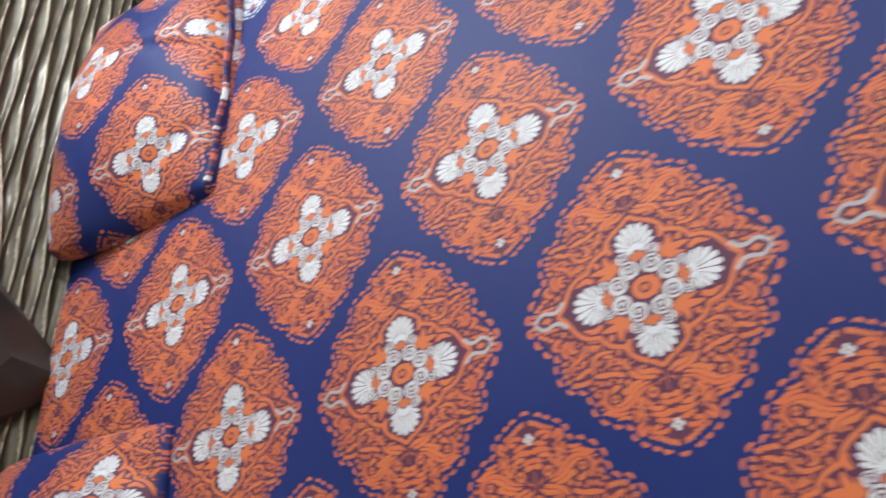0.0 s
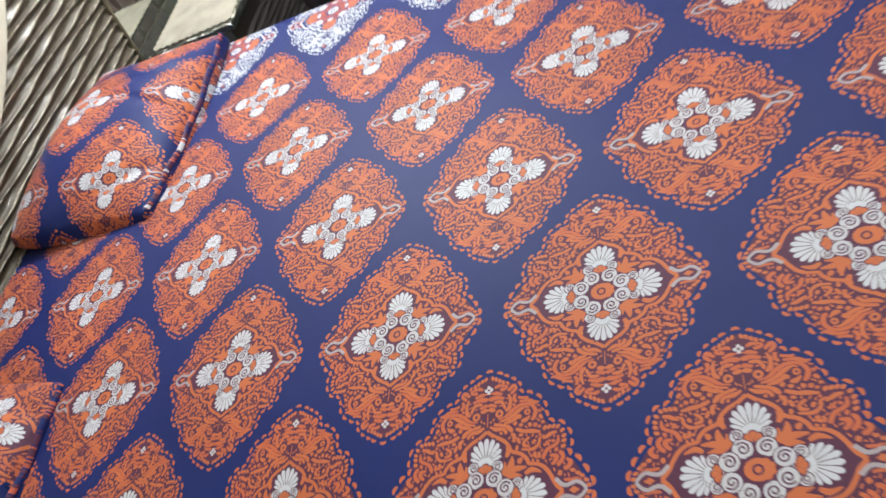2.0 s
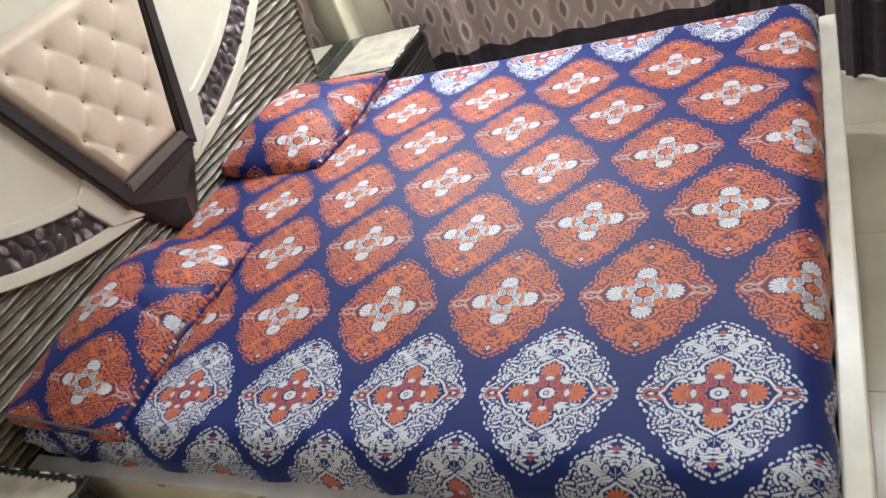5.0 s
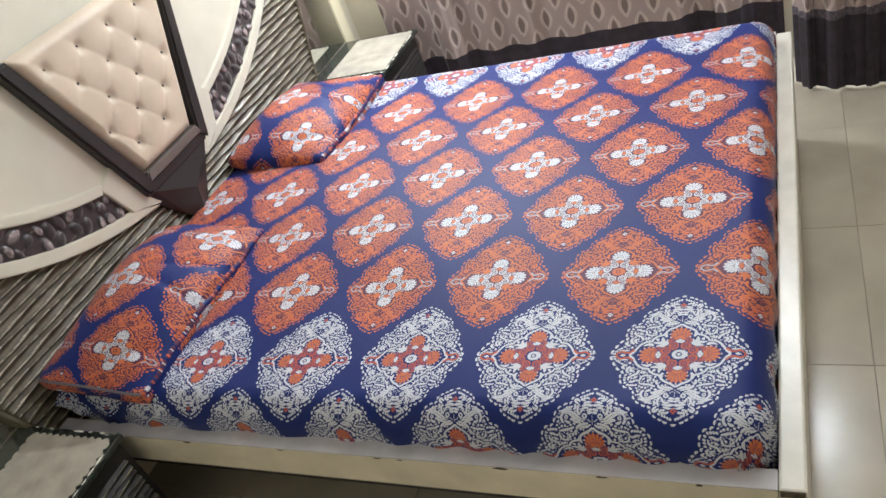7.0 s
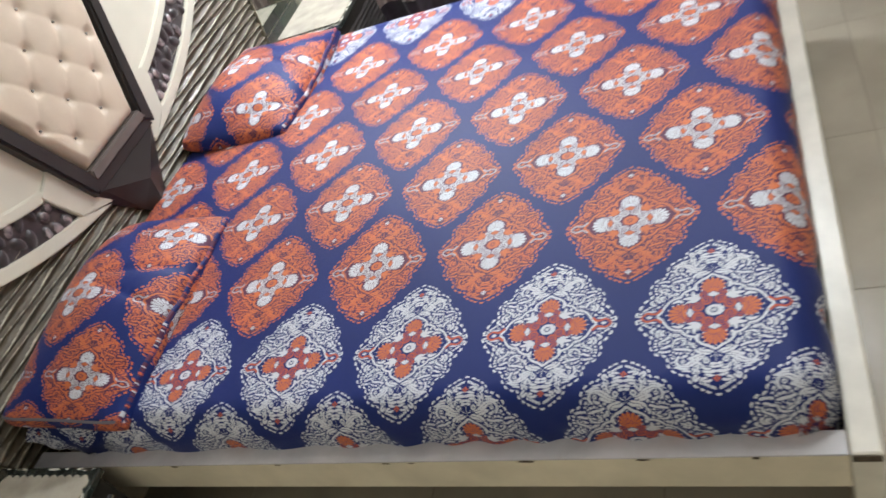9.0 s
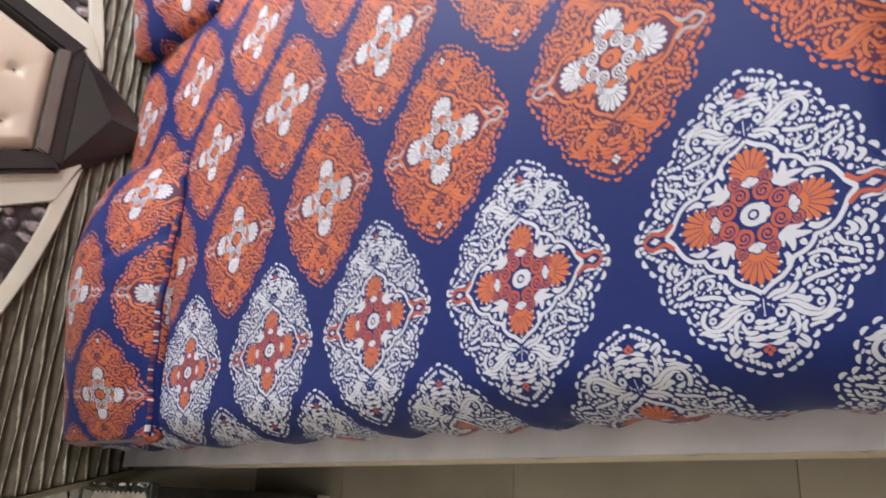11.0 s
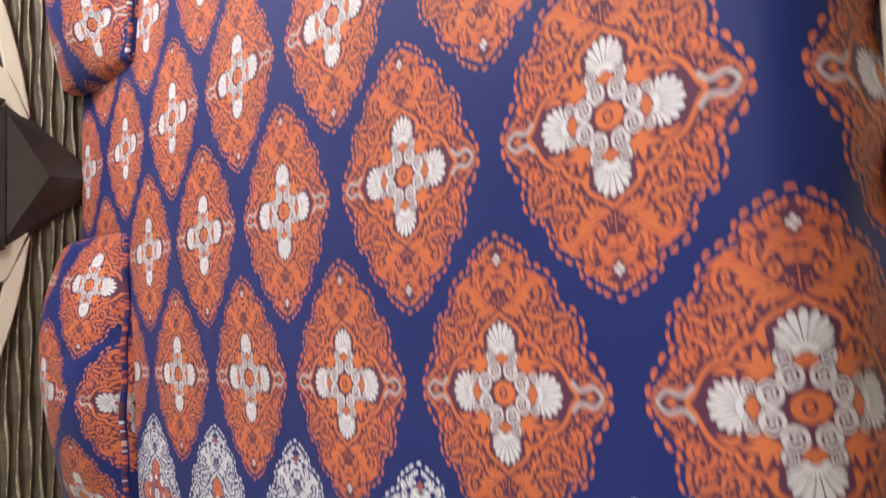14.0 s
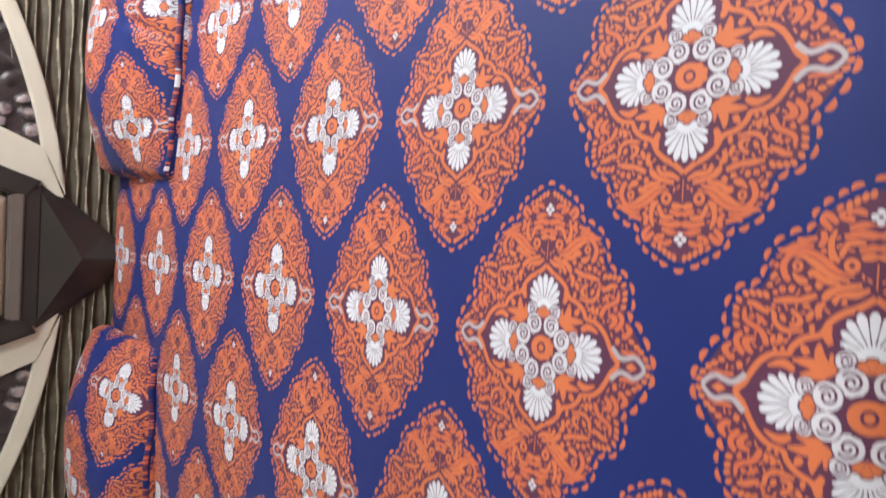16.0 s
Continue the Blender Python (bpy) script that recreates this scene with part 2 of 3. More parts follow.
# lines of the scrolls: the great volutes over the frame, the vase between them, the flanks down to the tip, the leaves inside
CROWN = [
    [(14, 99), (27, 102), (38, 111), (50, 114), (60, 111), (65, 103), (63, 95), (59, 92)],
    [(17, 95), (30, 98), (41, 106), (50, 110), (56, 108)],
    [(23, 92), (35, 95), (41, 99), (46, 97)],
    [(46, 92), (52, 93), (57, 98)],
    [(4, 90), (12, 86), (22, 84), (27, 78)],
    [(9, 92), (22, 90), (31, 84), (34, 79)],
    [(0, 108), (0, 100), (0, 90)],
    [(28, 131), (31, 121), (30, 113), (24, 109)],
    [(43, 119), (53, 119), (63, 114), (70, 115)],
    [(41, 125), (50, 122), (55, 124)],
    [(73, 106), (76, 102)],
    [(69, 96), (74, 92)],
    [(65, 87), (65, 82)],
    [(56, 88), (58, 83)],
    [(39, 118), (36, 123), (37, 130)],
]
HEART = [
    [(0, 113), (6, 113), (10, 111)],
    [(8, 122), (17, 122), (22, 117), (23, 111)],
    [(0, 119), (6, 119), (12, 117)],
    [(0, 128), (6, 128), (13, 129), (22, 126)],
    [(8, 143), (16, 146), (25, 142), (16, 138)],
    [(0, 135), (8, 136), (19, 132)],
    [(27, 136), (36, 143), (39, 138), (31, 131)],
    [(24, 149), (28, 145)],
]
FLANK = [
    [(33, 78), (38, 72), (36, 66)],
    [(41, 71), (45, 63)],
    [(39, 83), (49, 78), (58, 77), (71, 75)],
    [(77, 69), (70, 66), (68, 59), (61, 54), (47, 55)],
    [(57, 70), (51, 65), (51, 60), (58, 58)],
    [(74, 66), (85, 70), (92, 72)],
    [(94, 67), (93, 58), (83, 53), (76, 46), (75, 40)],
    [(76, 56), (84, 63)],
    [(79, 62), (82, 56)],
    [(83, 44), (91, 42), (90, 36), (85, 33)],
    [(95, 48), (100, 42), (98, 35), (92, 31)],
    [(104, 38), (109, 33), (106, 27), (100, 27)],
    [(93, 22), (98, 20)],
    [(100, 13), (108, 11), (117, 13), (122, 10)],
]
LEAVES = [
    [(26, 25), (34, 38), (35, 48)],
    [(25, 27), (25, 34), (26, 42)],
    [(29, 28), (39, 32), (54, 33)],
    [(29, 23), (38, 24.5), (48, 23)],
    [(52, 25), (61, 29), (73, 25)],
    [(43, 38.5), (48, 45)],
    [(27, 48), (30, 55), (27, 61)],
]
OVALS = [(111, 23), (117, 19), (122, 15.5), (127, 10), (130, 4), (99, 73), (101, 66), (101, 60), (100, 53), (77, 79), (82.5, 79.5), (88, 79.5), (93.5, 78.5), (41, 58), (63, 63), (5, 157), (10, 155), (15, 152), (20, 149)]
RINGS = [(16, 106, 5.6), (54, 103, 4.2)]
TONGUE = [(90, 15), (99, 7), (107, 7), (115, 9.5), (122, 6), (127, 0)]


def quarter_scrolls(rng):
    """Leafy scrolls that fill a quarter of the medallion between its frame and its rim: each a line with its widths left and right."""
    gx, gy = np.meshgrid(np.arange(0, 143.0), np.arange(0, 173.0))
    rim = [(0.985 * x, 0.988 * y) for x, y in RIM] + [(133, 0)]
    free = inside(gx, gy, [(-1, -1), (-1, rim[0][1]), *rim[1:], (rim[-1][0], -1)])
    room = np.where(free, 99.0, -9.0)
    room[inside(gx, gy, [(-1, -1), (-1, 84), *FRAME])] = -9
    fixed, lines = [], []

    def take(line, reach=0.0):
        for x, y in line:
            np.minimum(room, np.hypot(gx - x, gy - y) - reach, out=room)

    def block(line, reach):
        """Something else is printed here: keep its reach free."""
        fixed.extend((x, y, reach) for x, y in line)
        take(line, reach)

    def at(x, y):
        return room[int(round(y)), int(round(x))] if 0 <= x < 142 and 0 <= y < 172 else -9

    def keep(points, n=4):
        line = smooth_line(points, n) if n else points
        lines.append(line)
        take(line)

    block(FRAME, 2.4)
    block(smooth_line(rim, 6), 0.0)
    block(smooth_line(TONGUE, 4), 1.8)
    block([(0, 141), (0, 143)], 6.5)
    block([(106 + k, 0) for k in range(16)], 4.0)
    for x, y in OVALS:
        block([(x, y)], 2.9)
    for x, y, r in RINGS:
        block([(x, y)], r + 0.6)
    for points in CROWN + HEART + FLANK:
        keep(points)
    drawn = len(lines)
    for clear, longest, least, tries, bend in ((6.2, 14, 6, 900, 0.14), (5.2, 10, 4, 2000, 0.18), (4.4, 6, 3, 3000, 0.22), (3.4, 4, 1, 4000, 0.25)):
        for _ in range(tries):
            x, y = rng.uniform(1, 132), rng.uniform(1, 166)
            if at(x, y) < clear:
                continue
            a, k0, grow = rng.uniform(0, 2 * math.pi), rng.choice((-1, 1)) * rng.uniform(0.4, 1.5) * bend, rng.uniform(1.0, 1.12)
            line, gone = [(x, y)], 0.0
            for n in range(longest):
                gone += abs(1.8 * k0)
                if gone > 6.5:
                    break
                a += 1.8 * k0
                k0 = max(-0.42, min(0.42, k0 * grow))
                x, y = x + 1.8 * math.cos(a), y + 1.8 * math.sin(a)
                near = min((math.hypot(x - u, y - v) for u, v in line[:-5]), default=99)
                if at(x, y) < clear or min(x, y) < 0.5 * clear or near < clear + 0.5:
                    break
                line.append((x, y))
            if len(line) > least:
                lines.append(line)
                take(line)
    # let every stroke swell until it nearly meets its neighbours
    gap = 0.5
    marks = [(x, y, 0.0, n, k) for n, line in enumerate(lines) for k, (x, y) in enumerate(line)]
    marks += [(-x, y, 0.0, -2, 0) for x, y, _, n, k in marks if x < 8] + [(x, -y, 0.0, -2, 0) for x, y, _, n, k in marks if y < 8]
    marks += [(x, y, r, -1, 0) for x, y, r in fixed]
    mx, my, mr, mn, mk = (np.array(c) for c in zip(*marks))
    made = []
    for n, line in enumerate(lines):
        sides = []
        for sign in (1, -1):
            widths = []
            for k, (x, y) in enumerate(line):
                (xa, ya), (xb, yb) = line[max(k - 1, 0)], line[min(k + 1, len(line) - 1)]
                d = math.hypot(xb - xa, yb - ya) or 1
                nx, ny = -sign * (yb - ya) / d, sign * (xb - xa) / d
                other = (mn != n) | (np.abs(mk - k) > 7)
                ox, oy, orr = mx[other], my[other], mr[other]
                w, widest = 0.8, 3.7 if n < drawn else 3.1
                while w < widest and np.min(np.hypot(ox - x - nx * w, oy - y - ny * w) - orr) > np.where(w > 0, w, 0):
                    w += 0.3
                near_fixed = np.min(np.hypot(ox - x, oy - y) - orr)
                t = k / (len(line) - 1)
                taper = min(1.0, 0.6 + 2.2 * min(t, 1 - t)) if len(line) > 4 else 0.95
                if n >= drawn and len(line) > 3:
                    taper = 0.4 + 0.64 * math.sin(math.pi * (0.12 + 0.72 * t))
                widths.append(max(0.55, min(w - gap, near_fixed + 1.5) * taper))
            sides.append([sum(widths[max(k - 1, 0) : k + 2]) / len(widths[max(k - 1, 0) : k + 2]) for k in range(len(widths))])
        made.append((line, sides[0], sides[1]))
    return made


def swollen(line, left, right):
    """The outline of a stroke from its widths on either side."""
    a, b = [], []
    for k, (x, y) in enumerate(line):
        (xa, ya), (xb, yb) = line[max(k - 1, 0)], line[min(k + 1, len(line) - 1)]
        d = math.hypot(xb - xa, yb - ya) or 1
        nx, ny = -(yb - ya) / d, (xb - xa) / d
        a.append((x + nx * left[k], y + ny * left[k]))
        b.append((x - nx * right[k], y - ny * right[k]))
    return a + b[::-1]


def medallion():
    """The printed figure as flat polygons in millimetres, in the order in which they are laid down."""
    shapes = []

    def lay(role, ring, four=True):
        for sx, sy in ((1, 1), (-1, 1), (-1, -1), (1, -1)) if four else ((1, 1),):
            shapes.append((role, [(sx * x, sy * y) for x, y in ring]))

    q = [(0.962 * x, 0.966 * y) for x, y in RIM] + [(131, 0)]
    shapes.append(("ground", q[:-1] + [(x, -y) for x, y in q[:0:-1]] + [(-x, -y) for x, y in q[:-1]] + [(-x, y) for x, y in q[:0:-1]]))
    for k, (x, y) in enumerate(RIM):
        xa, ya = RIM[k - 1] if k else (-15, 163)
        xb, yb = RIM[k + 1] if k + 1 < len(RIM) else (134, -8)
        d = Vector((xb - xa, yb - ya)).normalized()
        o = Vector((-d.y, d.x))
        long = 0.185 * (math.hypot(x - xa, y - ya) + math.hypot(xb - x, yb - y)) if 0 < k else 5.0
        high = 4.4 if k < 14 else 5.6
        lay("outer", [tuple(Vector((x, y)) + o * 0.3 + d * long * math.cos(a) + o * high * max(0.0, math.sin(a)) ** 0.8) for a in (0, 0.35, 0.75, 1.2, 1.57, 1.94, 2.39, 2.79, math.pi)])
    for line, left, right in quarter_scrolls(random.Random(7)):
        x, y = line[len(line) // 2]
        lay("outer" if math.hypot(x / 140, y / 172) > 0.7 + 0.06 * math.sin(0.2 * x + 0.13 * y) else "line", swollen(line, left, right))
    for x, y in OVALS:
        lean = math.atan2(y - 30, x - 40)
        c, s = math.cos(lean), math.sin(lean)
        lay("line", [(x + c * u - s * v, y + s * u + c * v) for u, v in disc(0, 0, 3.5, 9, 2.4)])
    for x, y, r in RINGS:
        lay("line", disc(x, y, r, 14))
        lay("ground", disc(x, y, 0.38 * r, 8))
    lay("frame", ribbon(FRAME, lambda t: 2.5))
    inner = FRAME[:-1] + [(x, -y) for x, y in FRAME[:0:-1]] + [(-x, -y) for x, y in FRAME[:-1]] + [(-x, y) for x, y in FRAME[:0:-1]]
    lay("hole", [(0.965 * x, 0.965 * y) for x, y in inner], False)
    for k, points in enumerate(LEAVES):
        lay("line", ribbon(smooth_line(points, 4), lambda t, w=4.2 if k in (0, 2) else 3.3: w * (0.25 + 0.75 * math.sin(math.pi * min(1.0, 0.16 + 0.84 * t)))))
    for x, y in ((60, 46), (66, 44), (68, 39), (62, 40)):
        lay("line", disc(x, y, 2.0, 7))
    # the cross: a star, eight spirals round it, and four palmettes with a small trefoil at the foot of each
    for turn, off, reach, sx, sy in ((90, 45, 30, 0, 1), (-90, 45, 30, 0, -1), (0, 49, 31, 1, 0), (180, 49, 31, -1, 0)):
        lay("palm", disc(sx * (off - 5), sy * (off - 5), 11, 14), False)
        for ring in petals(sx * (off - 2), sy * (off - 2), turn, reach + 2, 11, 176, 0.2, 0.94, 0.54):
            lay("palm", ring, False)
        for k in range(9):
            a = radians(turn + (k - 4) * 21)
            r = (reach + 1.5) * (0.58 + 0.42 * math.cos(a - radians(turn)))
            lay("dot", disc(sx * off + r * math.cos(a), sy * off + r * math.sin(a), 1.7, 6), False)
    for x, y, size in ((16.5, 38, 7), (43, 14.5, 7), (12, 23.4, 10.6), (27.2, 10.8, 10.6)):
        lay("hole", disc(x, y, size + 1.1, 16))
        lay("spiral", disc(x, y, size, 16))
        lay("hole", ribbon(curl(x, y, 0.72 * size, 1.2, 1.5, 0.6, 22), lambda t: 0.095 * size))
    for turn, off, sx, sy in ((90, 29, 0, 1), (-90, 29, 0, -1), (0, 34, 1, 0), (180, 34, -1, 0)):
        for ring in petals(sx * (off - 1), sy * (off - 1), turn, 15.5, 3, 80, 0.1, 1.1):
            lay("hole", ring, False)
        for ring in petals(sx * off, sy * off, turn, 13, 3, 80, 0.15, 1.05):
            lay("tref", ring, False)
    wide = 1.14
    lay("hole", [(wide * x, y) for x, y in disc(0, 0, 16.4, 18)], False)
    for ring in petals(0, 0, 0, 15.8, 12, 330, 0.2, 1.15):
        lay("core", [(wide * x, y) for x, y in ring], False)
    lay("core", [(wide * x, y) for x, y in disc(0, 0, 12.5, 16)], False)
    lay("hole", disc(0, 0, 6.2, 12), False)
    lay("core", disc(0, 0, 3.8, 8), False)
    lay("tip", ribbon(smooth_line(TONGUE, 3), lambda t: 2.5 - 0.5 * t))
    lay("tref", [(106, 0), (112, 4.2), (119, 0), (112, -4.2)])
    for a in range(4):
        lay("spiral", disc(3.6 * math.cos(a * math.pi / 2), 141 + 3.6 * math.sin(a * math.pi / 2), 2.6, 8))
    lay("hole", disc(0, 141, 1.4, 6))
    return shapes


def cloth_tile():
    """One diamond of the cloth with its medallion: points, triangles, and what is printed on each."""
    pts, faces, roles = [], [], []

    def put(role, ring):
        if sum(a[0] * b[1] - b[0] * a[1] for a, b in zip(ring, ring[1:] + ring[:1])) < 0:
            ring = ring[::-1]
        faces.append(list(range(len(pts), len(pts) + len(ring))))
        pts.extend(Vector(p) for p in ring)
        roles.append(role)

    corners, side = [(1000 * HX, 0), (0, 1000 * HY), (-1000 * HX, 0), (0, -1000 * HY)], 24
    put("cloth", [(a[0] + (b[0] - a[0]) * k / side, a[1] + (b[1] - a[1]) * k / side) for a, b in zip(corners, corners[1:] + corners[:1]) for k in range(side)])
    for u in np.arange(-0.95, 0.96, 0.0952):
        for v in np.arange(-0.95, 0.96, 0.0952):
            if abs(u) + abs(v) < 0.97:
                pts.append(Vector((u * 1000 * HX, v * 1000 * HY)))
    for role, ring in medallion():
        put(role, ring)
    v, _, f, _, _, origin = delaunay_2d_cdt(pts, [], faces, 1, 1e-4)
    order = ["cloth", "ground", "hole", "line", "frame", "palm", "spiral", "tref", "core", "tip", "dot", "outer"]
    return np.array([tuple(p) for p in v]) / 1000, np.array(f), np.array([order.index(roles[max(o)]) for o in origin])


TILE = cloth_tile()
# which ink each role takes on an orange and on a pale medallion
INKS = [M[k] for k in ("navy", "plum", "orange", "rust", "white", "grey", "ember", "ash")]
#          cloth ground hole line frame palm spiral tref core tip dot outer
ORANGE = np.array([0, 1, 1, 2, 2, 4, 5, 2, 2, 7, 1, 6])
PALE = np.array([0, 0, 0, 4, 4, 2, 3, 4, 4, 3, 4, 4])


def printed(name, centres, place, wanted, panels=None):
    """Cloth printed with medallions at the centres (x, y, pale), bent into shape by place(x, y); wanted(places) picks its faces.
    panels: names of the cloth's parts and, for a face's middle, which it belongs to."""
    tv, tf, tr = TILE
    flat, faces, inks = [], [], []
    for n, (x, y, pale) in enumerate(centres):
        flat.append(tv + (x, y))
        faces.append(tf + n * len(tv))
        inks.append((PALE if pale else ORANGE)[tr])
    flat, faces, inks = np.concatenate(flat), np.concatenate(faces), np.concatenate(inks)
    _, first, back = np.unique(np.round(flat * 5000).astype(np.int64) @ np.array([1000003, 1]), return_index=True, return_inverse=True)
    flat, faces = flat[first], back.reshape(-1)[faces]
    at = place(flat[:, 0], flat[:, 1])
    keep = wanted(flat, at, faces)
    faces, inks = faces[keep], inks[keep]
    if panels is None:
        return cloth_mesh(name, at, faces, inks)
    thing, names, which = new(name), panels[0], panels[1](at[faces].mean(1))
    for k, piece in enumerate(names):
        mine = which == k
        cloth_mesh(piece, at, faces[mine], inks[mine]).parent = thing
    return thing


def cloth_mesh(name, at, faces, inks):
    used, faces = np.unique(faces, return_inverse=True)
    at, faces = at[used], faces.reshape(-1, 3)
    me = bpy.data.meshes.new(name)
    me.vertices.add(len(at))
    me.vertices.foreach_set("co", at.astype(np.float32).ravel())
    me.loops.add(faces.size)
    me.loops.foreach_set("vertex_index", faces.astype(np.int32).ravel())
    me.polygons.add(len(faces))
    me.polygons.foreach_set("loop_start", np.arange(0, faces.size, 3, dtype=np.int32))
    me.polygons.foreach_set("material_index", inks.astype(np.int32))
    me.polygons.foreach_set("use_smooth", np.ones(len(faces), dtype=bool))
    for m in INKS:
        me.materials.append(m)
    me.update(calc_edges=True)
    return new(name, me)


def turned(x, y, a):
    return math.cos(a) * x - math.sin(a) * y, math.sin(a) * x + math.cos(a) * y


def sheet_place(x, y):
    """From the flat cloth to the bed: over the mattress, round its edges and down."""
    x, y = turned(x, y, TURNED)
    # the cloth is drawn a little askew: bowed towards the foot along the middle, slack near the pillows
    row = y / HY + 0.3
    x, y = (
        x + 0.009 + 0.008 * np.clip((x - 1.75) / 0.3, 0, 1) - 0.0022 * np.minimum(row**2, 9) + np.clip((0.85 - x) / 0.35, 0, 1) * np.clip(0.014 - 0.004 * row**2, 0, 1),
        y + 0.004 - 0.011 * np.clip((y - 0.3) / 0.22, 0, 1),
    )
    side = np.clip(-5 * y - 1.5, 0, 1)
    x = x + 0.006 * np.exp(-(((x - 0.97) / 0.2) ** 2)) * side
    r = 0.07
    qx, qy = np.clip(x, -1, BED[1] - r), np.clip(y, BED[2] + r, BED[3] - r)
    ox, oy = x - qx, y - qy
    far = np.hypot(ox, oy)
    arc = np.minimum(far / r, np.pi / 2)
    out, down = r * np.sin(arc), r * (1 - np.cos(arc)) + np.maximum(far - r * np.pi / 2, 0)
    nx, ny = ox / np.maximum(far, 1e-9), oy / np.maximum(far, 1e-9)
    crown = 0.008 - 0.041 * (np.clip(y, BED[2], 0.6) + 0.2) ** 2
    soft = crown - 0.008 * side * np.exp(-(((x - 1.08) / 0.24) ** 2)) + 0.003 * np.sin(3.1 * x + 1) * np.sin(2.7 * y) + 0.0012 * np.sin(17 * x + 5 * y) * np.sin(9 * y - 4 * x)
    crease = 0.004 * np.maximum(far - 0.03, 0) / 0.1 * np.sin(46 * (x * np.abs(ny) + y * np.abs(nx)) + 6 * np.sin(4 * x))
    return np.stack([qx + nx * (out + crease), qy + ny * (out + crease), TOP + soft - down], -1)


sheet_centres = [((13 - i) * HX, (j - 3) * HY, j <= 0 or j >= 6) for j in range(-1, 8) for i in range(-2, 16) if (i + j) % 2 == 1]


def sheet_panel(p):
    """0: the top, 1 and 2: what hangs at the sides, 3: what hangs at the foot."""
    which = np.where(p[:, 1] < BED[2] + 0.07, 1, np.where(p[:, 1] > BED[3] - 0.07, 2, 0))
    return np.where((which == 0) & (p[:, 0] > BED[1] - 0.07), 3, which)


sheet = printed("bedsheet", sheet_centres, sheet_place, lambda flat, at, f: (at[f][:, :, 2].min(1) > 0.37 + np.clip(0.36 * (0.5 - at[f][:, :, 0].min(1)), 0, 0.13)) & (at[f][:, :, 0].min(1) > 0.12), (("top_panel", "side_drop", "side_drop", "foot_drop"), sheet_panel))
tagged(sheet, "navy cotton bedsheet printed with orange and white medallions", "bedsheet")


# ---- pillows ----
def pillow_place(x0, x1, y0, y1, high, low, droop=0.0):
    """A soft cushion shape over its rectangle, higher at the headboard; what lies past its edges turns down."""
    blunt = (1.5, 0.9) if droop else (2.3, 0.72)

    def place(x, y):
        u, v = np.clip((x - x0) / (x1 - x0), 0, 1), np.clip((y - y0) / (y1 - y0), 0, 1)
        cx, cy = np.clip(x, x0, x1), np.clip(y, y0, y1)
        over = np.hypot(x - cx, y - cy)
        puff = (1 - np.abs(2 * u - 1) ** 3.0) ** 0.62 * np.where(v < 0.5, (1 - np.abs(2 * v - 1) ** blunt[0]) ** blunt[1], (1 - np.abs(2 * v - 1) ** 2.1) ** 0.85)
        edge = low + 0.035 * (1 - u)
        z = edge + (high - low - 0.035 * (1 - u)) * puff * (1.08 - 0.4 * u) + 0.004 * np.sin(19 * x + 7 * y) * puff + 0.006 * np.sin(9 * y - 11 * x)
        for c, turn, wide, deep in ((0.14, 0.5, 0.02, 0.009), (0.3, -0.35, 0.015, 0.008), (0.46, 0.2, 0.018, 0.007), (0.62, -0.5, 0.02, 0.009)):
            run = (y - y0) - c + turn * (x1 - x)
            z = z - deep * np.exp(-((run / wide) ** 2)) * np.clip(1.6 * u - 0.35, 0, 1) * puff**0.5
        z = z - droop * np.clip(1 - (y - y0) / 0.24, 0, 1) ** 1.4 * (0.6 + 0.4 * u) - np.minimum(over, 0.05)
        # the corners draw in, and past the seam the cloth rolls out a little and then under
        roll = 0.011 * np.sin(np.clip(over / 0.035, 0, 1.4) * np.pi / 1.4) - 0.35 * np.clip(over - 0.03, 0, 1)
        ox, oy = (x - cx) / np.maximum(over, 1e-9), (y - cy) / np.maximum(over, 1e-9)
        mx, my = (x0 + x1) / 2, (y0 + y1) / 2
        cx = mx + (cx - mx) * (1 - (0.02 + 0.05 * np.clip(1 - 2 * u, 0, 1)) * np.abs(2 * v - 1) ** 6) + roll * ox
        cy = my + (cy - my) * (1 - (0.012 + 0.03 * np.clip(1 - 2 * u, 0, 1)) * np.abs(2 * u - 1) ** 6) + roll * oy
        return np.stack([cx + 0.012 * np.sin(np.pi * v) * (u - 0.5), cy, np.maximum(z, 0.5)], -1)

    return place


